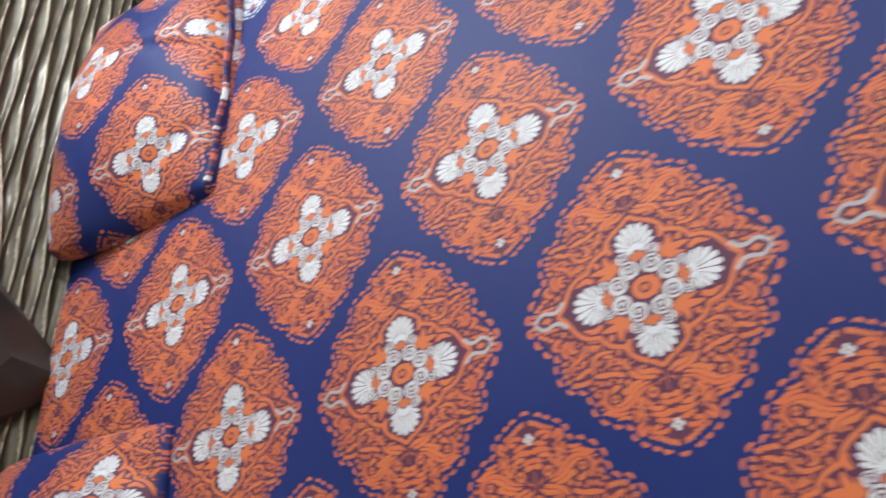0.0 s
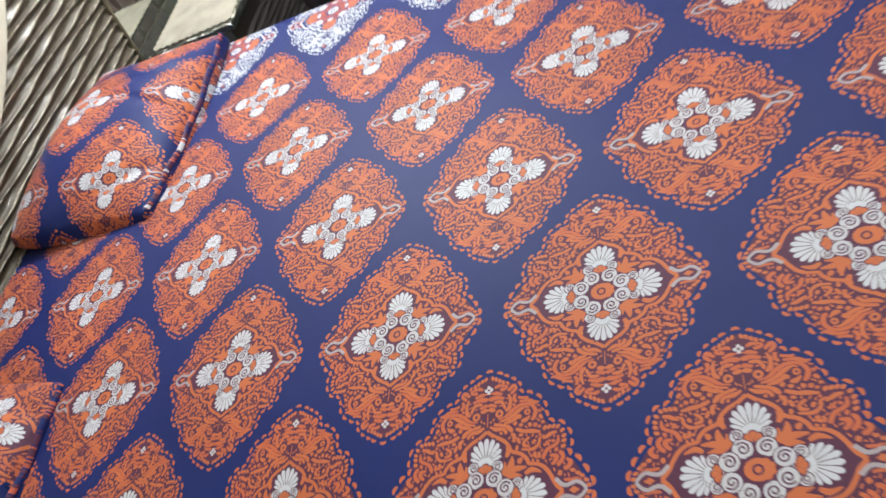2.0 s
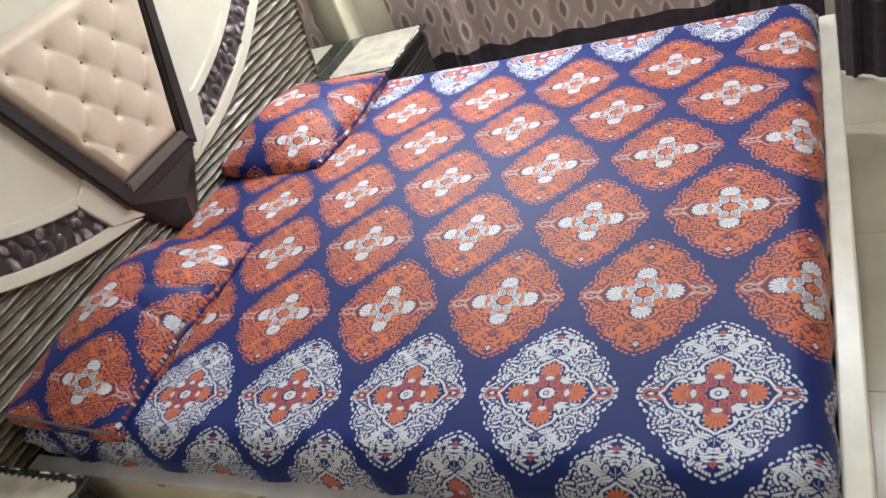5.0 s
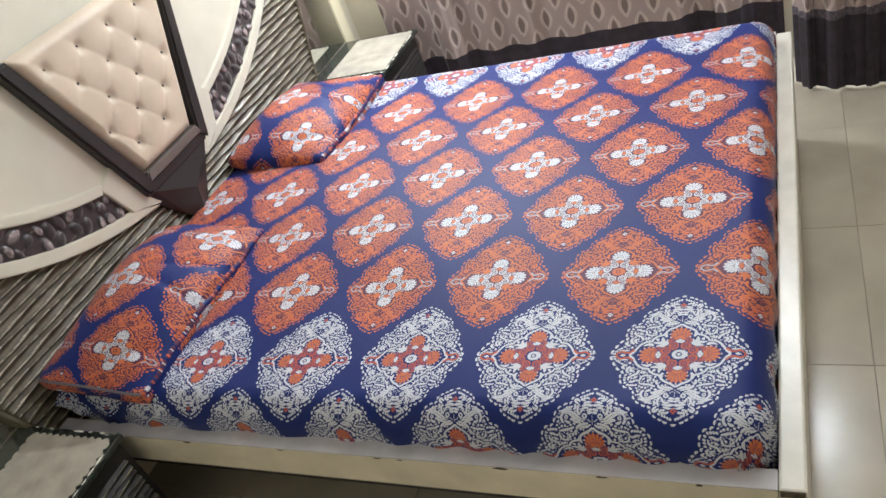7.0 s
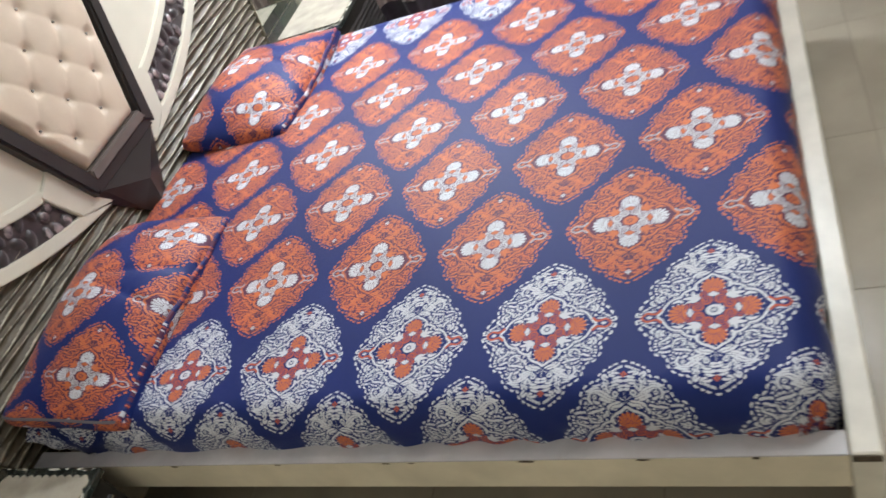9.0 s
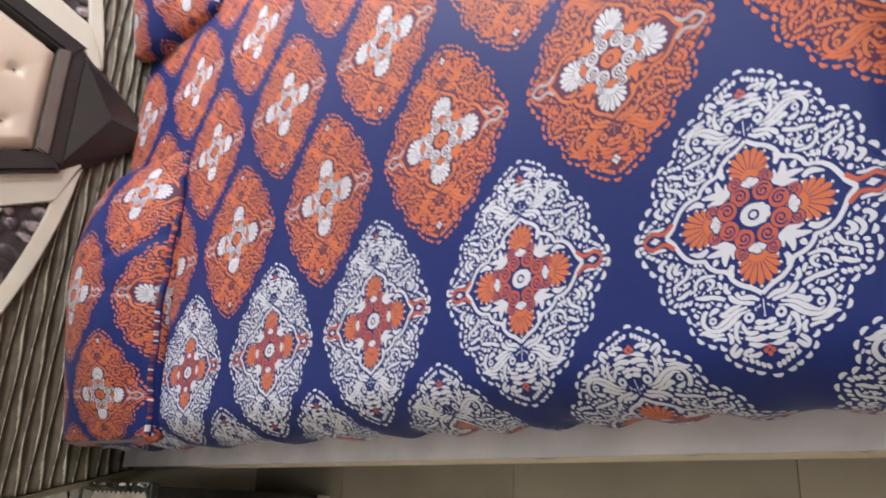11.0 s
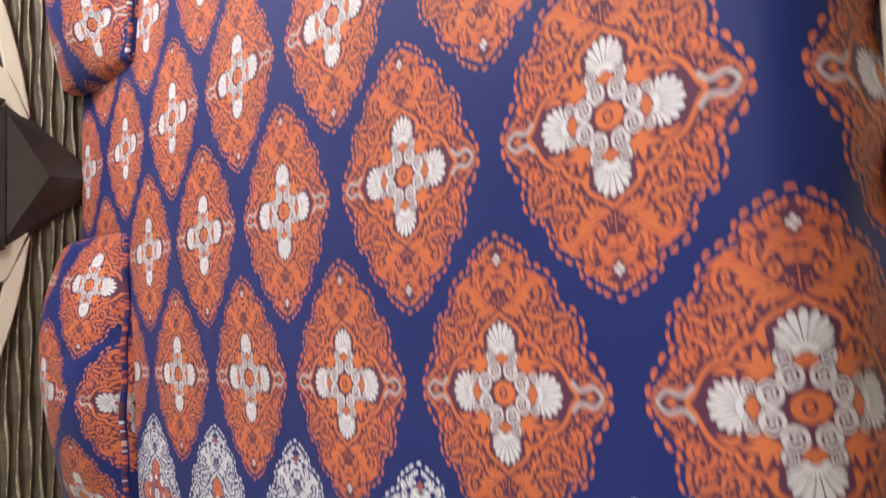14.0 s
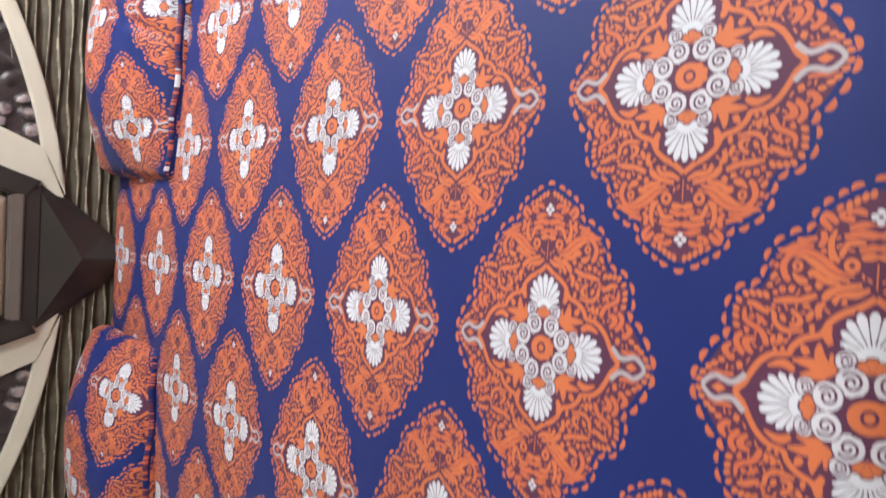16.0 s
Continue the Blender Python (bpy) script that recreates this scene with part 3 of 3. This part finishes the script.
def pillow(x0, x1, y0, y1, high, low, centre, turn, droop, label):
    shape = pillow_place(x0, x1, y0, y1, high, low, droop)
    a = radians(turn)
    spots = [(HX * i, HY * j, False) for j in range(-5, 6) for i in range(-5, 6) if (i + j) % 2 == 0]

    def laid(x, y):
        """Where the cloth comes to lie, seen from above: it takes up length where the near end falls off."""
        x, y = turned(x, y, a)
        y = y + centre[1]
        down = np.clip(y0 + 0.3 - y, 0, 0.4)
        return x + centre[0], y + (0.5 * down**2 if droop else 0.0)

    def place(x, y):
        return shape(*laid(x, y))

    def wanted(flat, at, f):
        x, y = laid(flat[:, 0], flat[:, 1])
        over = np.hypot(x - np.clip(x, x0, x1), y - np.clip(y, y0, y1))
        return (over[f].min(1) < 0.07) & (over[f].max(1) < 0.1)

    ob = tagged(printed("pillow", spots, place, wanted), label, "pillow", "pillows on the bed")
    hem_v, hem_f, hem_m = [], [], []
    steps = 200
    for k in range(steps + 1):
        y = y0 + (y1 - y0) * k / steps
        p = shape(np.array([x1]), np.array([y]))[0]
        for dx, dz in ((0.003, 0.002), (0.008, 0.001), (0.01, -0.008), (0.006, -0.02)):
            hem_v.append((p[0] + dx, p[1], p[2] + dz + 0.003 * math.sin(40 * y)))
    rng = random.Random(len(label))
    ink = 0
    for k in range(steps):
        if rng.random() < 0.7:
            ink = rng.choice((1, 0, 1, 3, 1, 0) if k > steps * 0.4 else (0, 1, 5, 1, 1, 3, 0))
        for n in range(3):
            a0 = 4 * k + n
            hem_f.append((a0, a0 + 1, a0 + 5, a0 + 4))
            hem_m.append(ink if n < 2 else 0)
    hem = mesh_object("hem", hem_v, hem_f, INKS, hem_m, True)
    hem.parent = ob
    tagged(hem, "stitched edge of the pillowcase")
    if y0 < 0:
        pv = []
        for k in range(61):
            p = shape(np.array([x0 + (x1 - x0) * k / 60]), np.array([y0]))[0]
            pv += [(p[0], p[1] - 0.002, p[2] + 0.002), (p[0], p[1] - 0.008, p[2] - 0.002), (p[0], p[1] - 0.004, p[2] - 0.009)]
        pf = [(3 * k + n, 3 * k + n + 1, 3 * k + n + 4, 3 * k + n + 3) for k in range(60) for n in range(2)]
        piping = mesh_object("piping", pv, pf, [M["piping"]], None, True)
        piping.parent = ob
        tagged(piping, "pale grey piping along the seam")
    return ob


pillow(0.113, 0.512, -0.882, -0.185, 0.7, 0.585, (0.425, -0.295), -5, 0.012, "plump pillow in an orange and navy case beside the bedside table")
pillow(0.113, 0.545, 0.222, 0.84, 0.678, 0.576, (0.428, 0.322), 2, 0.0, "plump pillow in an orange and navy case near the curtain")

# ---- bed ----
bed = tagged(new("bed"), "cream painted double bed with a tall carved and tufted headboard", "bed")
rail = part("side_rail", box(0.12, 2.07, -0.931, -0.886, 0.335, 0.441, 0.003), M["rail_face"], bed, "chipped beige painted rail")
part("rail_cap", box(0.12, 2.0695, -0.932, -0.886, 0.4412, 0.4455, 0.0018), M["rail_cap"], rail, "glossy grey-white strip along the top of the rail")
rail = part("side_rail", box(0.12, 2.07, 0.905, 0.95, 0.335, 0.441, 0.003), M["rail_face"], bed, "chipped beige painted rail")
part("rail_cap", box(0.12, 2.0695, 0.904, 0.95, 0.4412, 0.4455, 0.0018), M["rail_cap"], rail, "glossy grey-white strip along the top of the rail")
part("footboard", box(2.0705, 2.12, -0.934, 0.93, 0.0, 0.448, 0.006), M["frame"], bed, "cream painted low footboard")
tagged(part("mattress", box(0.14, 2.03, -0.865, 0.88, 0.3, 0.5, 0.04), M["ticking"]), "thick mattress wholly covered by the printed sheet", "mattress")
part("slat_base", box(0.12, 2.06, -0.885, 0.9, 0.25, 0.298), M["black"], bed)

rng = random.Random(11)
for x in (0.62, 0.93, 1.21, 1.27, 1.52, 1.74, 1.93):
    ring = disc(0, 0, rng.uniform(0.008, 0.022), 9, rng.uniform(0.002, 0.005))
    chip = bmesh.new()
    chip.faces.new([chip.verts.new((x + u * rng.uniform(0.7, 1.2), -0.9326, 0.4395 + v * rng.uniform(0.7, 1.2))) for u, v in ring])
    part("paint_chip", chip, M["bare_wood"], bed, "bare dark chip in the paint")
part("worn_end", box(2.073, 2.116, -0.9365, -0.9343, 0.43, 0.447), M["bare_wood"], bed, "worn brown end grain")

# headboard: wavy panel, flaring upwards
WZ, WY = np.linspace(0.3, 1.62, 620), np.linspace(-1, 1, 150)
zz, vv = np.meshgrid(WZ, WY, indexing="ij")
yy = 0.02 + vv * (0.83 + 0.3 * zz)
pitch = 0.0265
phase = zz / pitch + 0.13 * np.sin(2 * np.pi * yy / 0.26 + np.pi * zz / pitch + 0.8 * np.sin(5 * yy))
xx = 0.094 + 0.014 * (1 - np.abs(np.sin(np.pi * phase)))
cols = len(WY)
quads = [(a * cols + b, a * cols + b + 1, (a + 1) * cols + b + 1, (a + 1) * cols + b) for a in range(len(WZ) - 1) for b in range(cols - 1)]
rim = [(0.051, 0.02 + s * (0.83 + 0.3 * z), z) for z in (0.3, 1.62) for s in (-1, 1)]
nv = xx.size
verts = np.stack([xx, yy, zz], -1).reshape(-1, 3).tolist() + rim
top = (len(WZ) - 1) * cols
quads += [(nv, *[a * cols for a in range(len(WZ))], nv + 2), (nv + 1, nv + 3, *[a * cols + cols - 1 for a in range(len(WZ) - 1, -1, -1)])]
quads += [(nv + 2, *[top + b for b in range(cols)], nv + 3)]
# faces near the ridge tops take the lighter gold with painted highlights
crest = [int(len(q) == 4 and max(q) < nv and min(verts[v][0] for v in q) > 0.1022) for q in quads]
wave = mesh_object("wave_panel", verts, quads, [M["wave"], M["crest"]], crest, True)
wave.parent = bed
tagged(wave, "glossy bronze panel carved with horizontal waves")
for side in (-1, 1):
    edge = prism([(0.02 + side * (0.833 + 0.3 * z + w), z) for z, w in ((0.3, 0), (1.62, 0), (1.62, 0.014), (0.3, 0.014))], 0.051, 0.107, 0.003)
    part("edge_strip", edge, M["bronze"], bed)

# headboard: cream disc with two velvet bands
CZ = 2.17


def arc(r, a0, a1, n):
    return [(r * math.sin(a0 + (a1 - a0) * k / n), CZ - r * math.cos(a0 + (a1 - a0) * k / n)) for k in range(n + 1)]


A_IN, A_OUT = 0.105, 0.84
part("disc_panel", prism(arc(1.335, -A_OUT, A_OUT, 50) + [(1.02, 1.61), (-1.02, 1.61)], 0.1, 0.112, 0.004), M["cream"], bed, "smooth cream lacquered panel")
for s in (-1, 1):
    band = new("velvet_band")
    band.parent = bed
    tagged(band, "cream framed band of dark crushed velvet")
    part("rim", prism(arc(1.318, s * 0.225, s * A_OUT, 26) + arc(1.352, s * A_OUT, s * 0.245, 26), 0.105, 0.121, 0.004), M["cream"], band)
    part("rim", prism(arc(1.446, s * 0.187, s * A_OUT, 28) + arc(1.487, s * A_OUT, s * A_IN, 28), 0.105, 0.121, 0.004), M["cream"], band)
    part("rim", prism([(s * 0.148, 0.694), (s * 0.27, 0.743), (s * 0.328, 0.876), (s * 0.25, 0.915), (s * 0.15, 0.76)], 0.105, 0.1235, 0.003), M["cream"], band)
    rng = random.Random(5)
    tufts = []
    for _ in range(3000):
        r, a = rng.uniform(1.356, 1.442), rng.uniform(0.2, A_OUT)
        if all(math.hypot((r - q[0]) * 0.75, 1.4 * (a - q[1])) > 0.036 for q in tufts):
            tufts.append((r, a, rng.uniform(0.017, 0.03), rng.uniform(0.011, 0.019), rng.uniform(-0.9, 0.9)))
    rows, cols = 34, 260
    gr, ga = np.meshgrid(np.linspace(1.347, 1.451, rows), np.linspace(0, 1, cols), indexing="ij")
    low_a = 0.185 + (1.451 - gr) * 0.58
    ga = low_a + ga * (A_OUT - low_a)
    lift, shine = np.zeros(gr.shape), np.zeros(gr.shape)
    for r, a, long, wide, lean in tufts:
        du, dv = gr - r, 1.4 * (ga - a)
        u, v = du * math.cos(lean) + dv * math.sin(lean), dv * math.cos(lean) - du * math.sin(lean)
        swell = np.clip(1 - (u / long) ** 2 - (v / wide) ** 2, 0, 1) ** 0.5
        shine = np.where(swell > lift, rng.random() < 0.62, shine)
        lift = np.maximum(lift, swell)
    pv = np.stack([0.107 + 0.009 * lift, s * gr * np.sin(ga), CZ - gr * np.cos(ga)], -1).reshape(-1, 3).tolist()
    pf = [(i * cols + k, i * cols + k + 1, (i + 1) * cols + k + 1, (i + 1) * cols + k) for i in range(rows - 1) for k in range(cols - 1)]
    if s < 0:
        pf = [f[::-1] for f in pf]
    # raised tops of the shining tufts get the painted glint
    velvet = mesh_object("velvet", pv, pf, [M["velvet"], M["glint"]], [1 if min(pv[v][0] for v in f) > 0.1105 and shine.flat[f[0]] else 0 for f in pf], True)
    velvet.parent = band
    tagged(velvet, "dark mauve crushed velvet inlay")

# headboard: black shield with tufted cushion
MID = -0.004
shield = new("shield")
shield.location.z = 0.008
shield.parent = bed
tagged(shield, "black lacquered wedge frame round a tufted cushion")
for s in (-1, 1):
    part("frame_arm", prism([(MID + s * 0.142, 0.775), (MID + s * 0.19, 0.742), (MID + s * 0.405, 1.335), (MID + s * 0.355, 1.335)], 0.1, 0.15, 0.008), M["black"], shield)
part("ledge", prism([(MID - 0.151, 0.814), (MID - 0.165, 0.779), (MID + 0.165, 0.779), (MID + 0.151, 0.814)], 0.1, 0.153, 0.005), M["ledge"], shield)
part("cross_bar", prism([(MID - 0.166, 0.778), (MID - 0.176, 0.742), (MID + 0.176, 0.742), (MID + 0.166, 0.778)], 0.1, 0.143, 0.003), M["black"], shield)
point = bmesh.new()
P = [(0.16, 0.741, 0.14), (-0.16, 0.741, 0.14), (0.0, 0.645, 0.156), (0.19, 0.741, 0.118), (-0.19, 0.741, 0.118), (0.158, 0.686, 0.112), (-0.158, 0.686, 0.112), (0.068, 0.576, 0.114), (-0.068, 0.576, 0.114), (0.0, 0.49, 0.116)]
pv = [point.verts.new((x, MID + y, z)) for y, z, x in P]
back = [point.verts.new((0.1, MID + y, z)) for y, z, x in P[3:]]
for f in ((0, 2, 1), (0, 3, 5), (1, 6, 4), (0, 5, 7, 2), (1, 2, 8, 6), (2, 7, 9), (2, 9, 8), (1, 4, 3, 0)):
    point.faces.new([pv[k] for k in f])
for a, b in ((3, 5), (5, 7), (7, 9), (9, 8), (8, 6), (6, 4), (4, 3)):
    point.faces.new([pv[a], pv[b], back[b - 3], back[a - 3]])
part("point", point, M["black"], shield, "faceted black lower point")
cu, cw = np.linspace(0, 1, 64), np.linspace(-1, 1, 80)
buttons = [(0.0 + (k - 2 + 0.5 * (row % 2)) * 0.151 + 0.045, 1.258 - 0.0885 * row) for row in range(-1, 6) for k in range(5)]
buttons = [(y, z) for y, z in buttons if 0.83 < z < 1.32 and abs(y) < 0.145 + (z - 0.81) * 0.4 - 0.02]
pv = []
for t in cu:
    z = 0.812 + t * 0.523
    half = 0.143 + t * 0.212
    for w in cw:
        y = w * half
        rim_d = min((1 - abs(w)) * half, z - 0.812, 1.335 - z)
        h = 0.03 * min(1, max(rim_d, 0) / 0.028) ** 0.5
        for by, bz in buttons:
            d = math.hypot(y + MID - by, z - bz)
            h -= 0.011 * math.exp(-((d / 0.014) ** 2)) + 0.005 * math.exp(-((d / 0.036) ** 2))
            dz, dy = z - bz, abs(y + MID - by)
            if dy < 0.078 and dz > -0.09:
                h -= 0.002 * math.exp(-(((abs(dz) - dy * 1.16) / 0.007) ** 2)) * math.exp(-dy / 0.05)
        pv.append((0.12 + max(h, 0), MID + y, z))
pf = [(i * 80 + k, i * 80 + k + 1, i * 80 + k + 81, i * 80 + k + 80) for i in range(63) for k in range(79)]
cushion = mesh_object("cushion", pv, pf, [M["beige"]], None, True)
cushion.parent = shield
tagged(cushion, "beige leatherette cushion with deep buttons")
stud = bmesh.new()
bmesh.ops.create_icosphere(stud, subdivisions=2, radius=0.0048)
first = None
for y, z in buttons:
    if first is None:
        first = part("button", stud, M["crystal"], cushion, "clear crystal button", True)
        stone = first
    else:
        stone = new("button", first.data)
        stone.parent = cushion
    stone.location = (0.137, y, z)

# ---- bedside tables ----
def bedside_table(y0, y1, front_mats, label):
    t = tagged(new("bedside_table"), label, "bedside table", "bedside tables")
    m = y1 - 0.148 if y1 < 0 else y0 + 0.148
    part("plinth", box(0.07, 0.44, y0 + 0.01, y1 - 0.01, 0.0, 0.045, 0.003), M["frame"], t, "cream painted plinth")
    part("body", box(0.062, 0.445, y0 + 0.008, y1 - 0.008, 0.046, 0.495, 0.003), M["ebony"], t)
    part("top", box(0.062, 0.47, y0, y1, 0.497, 0.517, 0.004), M["glass_top"], t, "dark glossy top with a worn silver edge")
    z0, z1 = 0.24, 0.442
    n, k = 120, 24
    pv = []
    for a in range(n + 1):
        for b in range(k + 1):
            y, z = y0 + 0.03 + (y1 - y0 - 0.06) * b / k, z0 + (z1 - z0) * a / n
            ph = z / 0.0215 + 0.12 * math.sin(2 * math.pi * y / 0.24 + math.pi * z / 0.0215)
            pv.append((0.447 + 0.012 * (1 - abs(math.sin(math.pi * ph))), y, z))
    pf = [(a * (k + 1) + b, a * (k + 1) + b + 1, (a + 1) * (k + 1) + b + 1, (a + 1) * (k + 1) + b) for a in range(n) for b in range(k)]
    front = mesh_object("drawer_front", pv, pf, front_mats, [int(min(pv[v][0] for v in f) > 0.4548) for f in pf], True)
    front.parent = t
    tagged(front, "drawer front carved with waves")
    rng = random.Random(23)
    for n in range(16):
        u, long, wide = rng.random(), rng.uniform(0.008, 0.03), rng.uniform(0.002, 0.006)
        inner_edge = y1 if y1 < 0 else y0
        flip = -1 if y1 < 0 else 1
        if n < 9:
            x, y, rx, ry = 0.1 + 0.36 * u, inner_edge + flip * (0.001 + wide), long, wide
        else:
            x, y, rx, ry = 0.469 - wide, y0 + 0.01 + (y1 - y0 - 0.02) * u, wide, long
        flake = bmesh.new()
        flake.faces.new([flake.verts.new((min(x + du * rng.uniform(0.6, 1.1), 0.4695), y + dv * rng.uniform(0.6, 1.0), 0.5176)) for du, dv in disc(0, 0, rx, 9, ry)])
        part("worn_patch", flake, M["frame"], t, "pale worn patch on the edge")
    lower = part("lower_drawer", box(0.446, 0.457, y0 + 0.03, y1 - 0.03, 0.058, 0.228, 0.002), M["ebony"], t)
    knob = bmesh.new()
    for a in range(6):
        bmesh.ops.create_icosphere(knob, subdivisions=1, radius=0.0065, matrix=Matrix.Translation((0.466, m + 0.011 * math.cos(a * math.pi / 3), 0.142 + 0.011 * math.sin(a * math.pi / 3))))
    bmesh.ops.create_icosphere(knob, subdivisions=1, radius=0.007, matrix=Matrix.Translation((0.468, m, 0.142)))
    part("knob", knob, M["crystal"], lower, "flower-shaped crystal knob")
    return t


# near drawer's crest highlights are painted in bronze; far drawer is all black
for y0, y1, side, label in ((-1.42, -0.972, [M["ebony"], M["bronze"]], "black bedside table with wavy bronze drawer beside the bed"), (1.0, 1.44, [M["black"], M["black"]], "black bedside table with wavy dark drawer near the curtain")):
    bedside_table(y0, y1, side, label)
    ring = []
    for (xa, ya), (xb, yb) in zip([(0.15, y0 + 0.03), (0.452, y0 + 0.03), (0.452, y1 - 0.03), (0.15, y1 - 0.03)], [(0.452, y0 + 0.03), (0.452, y1 - 0.03), (0.15, y1 - 0.03), (0.15, y0 + 0.03)]):
        n = max(1, round(math.hypot(xb - xa, yb - ya) / 0.028))
        d = Vector((xb - xa, yb - ya)).normalized()
        for k in range(n):
            for h, o in ((0.0, 0.0), (0.25, 0.007), (0.5, 0.009), (0.75, 0.007)):
                q = (k + h) / n
                ring.append((xa + (xb - xa) * q + d.y * o, ya + (yb - ya) * q - d.x * o))
    bm = bmesh.new()
    f = bm.faces.new([bm.verts.new((x, y, 0.518)) for x, y in ring])
    out = bmesh.ops.extrude_face_region(bm, geom=[f])
    bmesh.ops.translate(bm, verts=[v for v in out["geom"] if isinstance(v, bmesh.types.BMVert)], vec=(0, 0, 0.002))
    tagged(part("table_mat", bm, M["mat"]), "cream scalloped mat on the bedside table", "table mat", "table mats")
    tagged(part("wall_mirror", box(0.051, 0.06, y0 + 0.005, y1 - 0.005, 0.519, 1.5, 0.002), M["mirror"]), "tall grey mirror standing behind the bedside table", "mirror", "mirrors beside the headboard")


# ---- curtains ----
def curtain(x0, x1, y, swing, folds, seed, label, hem=0.3, turn_in=0.0):
    rng = random.Random(seed)
    n, rows = 16 * folds, 26
    waves = [(rng.uniform(0.6, 1.4), rng.uniform(0, 6.3)) for _ in range(4)]
    line = []
    for k in range(n + 1):
        t = k / n
        d = sum(math.sin(2 * math.pi * folds * t * f + p) for f, p in waves) / 4
        line.append((x0 + (x1 - x0) * t, d))
    thing = tagged(new("curtain"), label, "curtain", "curtains on the window wall")
    pieces = [("drape", hem, 2.55, M["curtain"]), ("border", 0.012, hem, M["hem"])]
    if turn_in:
        pieces = [("drape", hem + 0.034, 2.55, M["curtain"]), ("trim", hem, hem + 0.034, M["braid"]), ("border", 0.012, hem, M["hem"])]
    for name, z0, z1, mat in pieces:
        vs, uv, fs = [], [], []
        for r in range(rows + 1):
            z = z0 + (z1 - z0) * r / rows
            run = 0.0
            for k, (x, d) in enumerate(line):
                full = swing * (1.15 - 0.25 * z / 2.55)
                px, py = x + 0.3 * full * math.sin(7 * d + 3 * x), y + full * d + turn_in * math.exp((x0 - x) / 0.07)
                if k:
                    run += math.hypot(px - vs[-1][0], py - vs[-1][1])
                vs.append((px, py, z + (0.006 * math.sin(30 * x) if z == hem else 0)))
                uv.append((run, z))
        fs = [(r * (n + 1) + k, r * (n + 1) + k + 1, (r + 1) * (n + 1) + k + 1, (r + 1) * (n + 1) + k) for r in range(rows) for k in range(n)]
        ob = mesh_object(name, vs, fs, [mat], None, True)
        layer = ob.data.uv_layers.new(name="cloth")
        flat = np.array(uv, dtype=np.float32)
        idx = np.empty(len(ob.data.loops), dtype=np.int32)
        ob.data.loops.foreach_get("vertex_index", idx)
        layer.data.foreach_set("uv", flat[idx].ravel())
        ob.parent = thing
    return thing


curtain(0.27, 2.1, 1.54, 0.03, 9, 3, "mauve window curtain with an ogee pattern and dark border")
curtain(2.115, 3.4, 1.245, 0.026, 17, 4, "dark purple window curtain hanging in deep folds to the floor", 0.315, 0.11)

# ---- floor tiles ----
size, joint = 0.6, 0.0014
shared = {}
for a in range(8):
    for b in range(8):
        x0, y0 = 2.285 - 4 * size + a * size, -0.225 - 5 * size + b * size
        xa, xb, ya, yb = max(x0 + joint / 2, 0.05), min(x0 + size - joint / 2, 4.2), max(y0 + joint / 2, -2.8), min(y0 + size - joint / 2, 1.6)
        if xb - xa < 0.02 or yb - ya < 0.02:
            continue
        key = (round(xb - xa, 4), round(yb - ya, 4))
        if key not in shared:
            t = part("tile", box(-key[0] / 2, key[0] / 2, -key[1] / 2, key[1] / 2, -0.008, 0.0, 0.001, 1), M["floor"], floor)
            shared[key] = t.data
        else:
            t = new("tile", shared[key])
            t.parent = floor
        t.location = ((xa + xb) / 2, (ya + yb) / 2, 0.0)
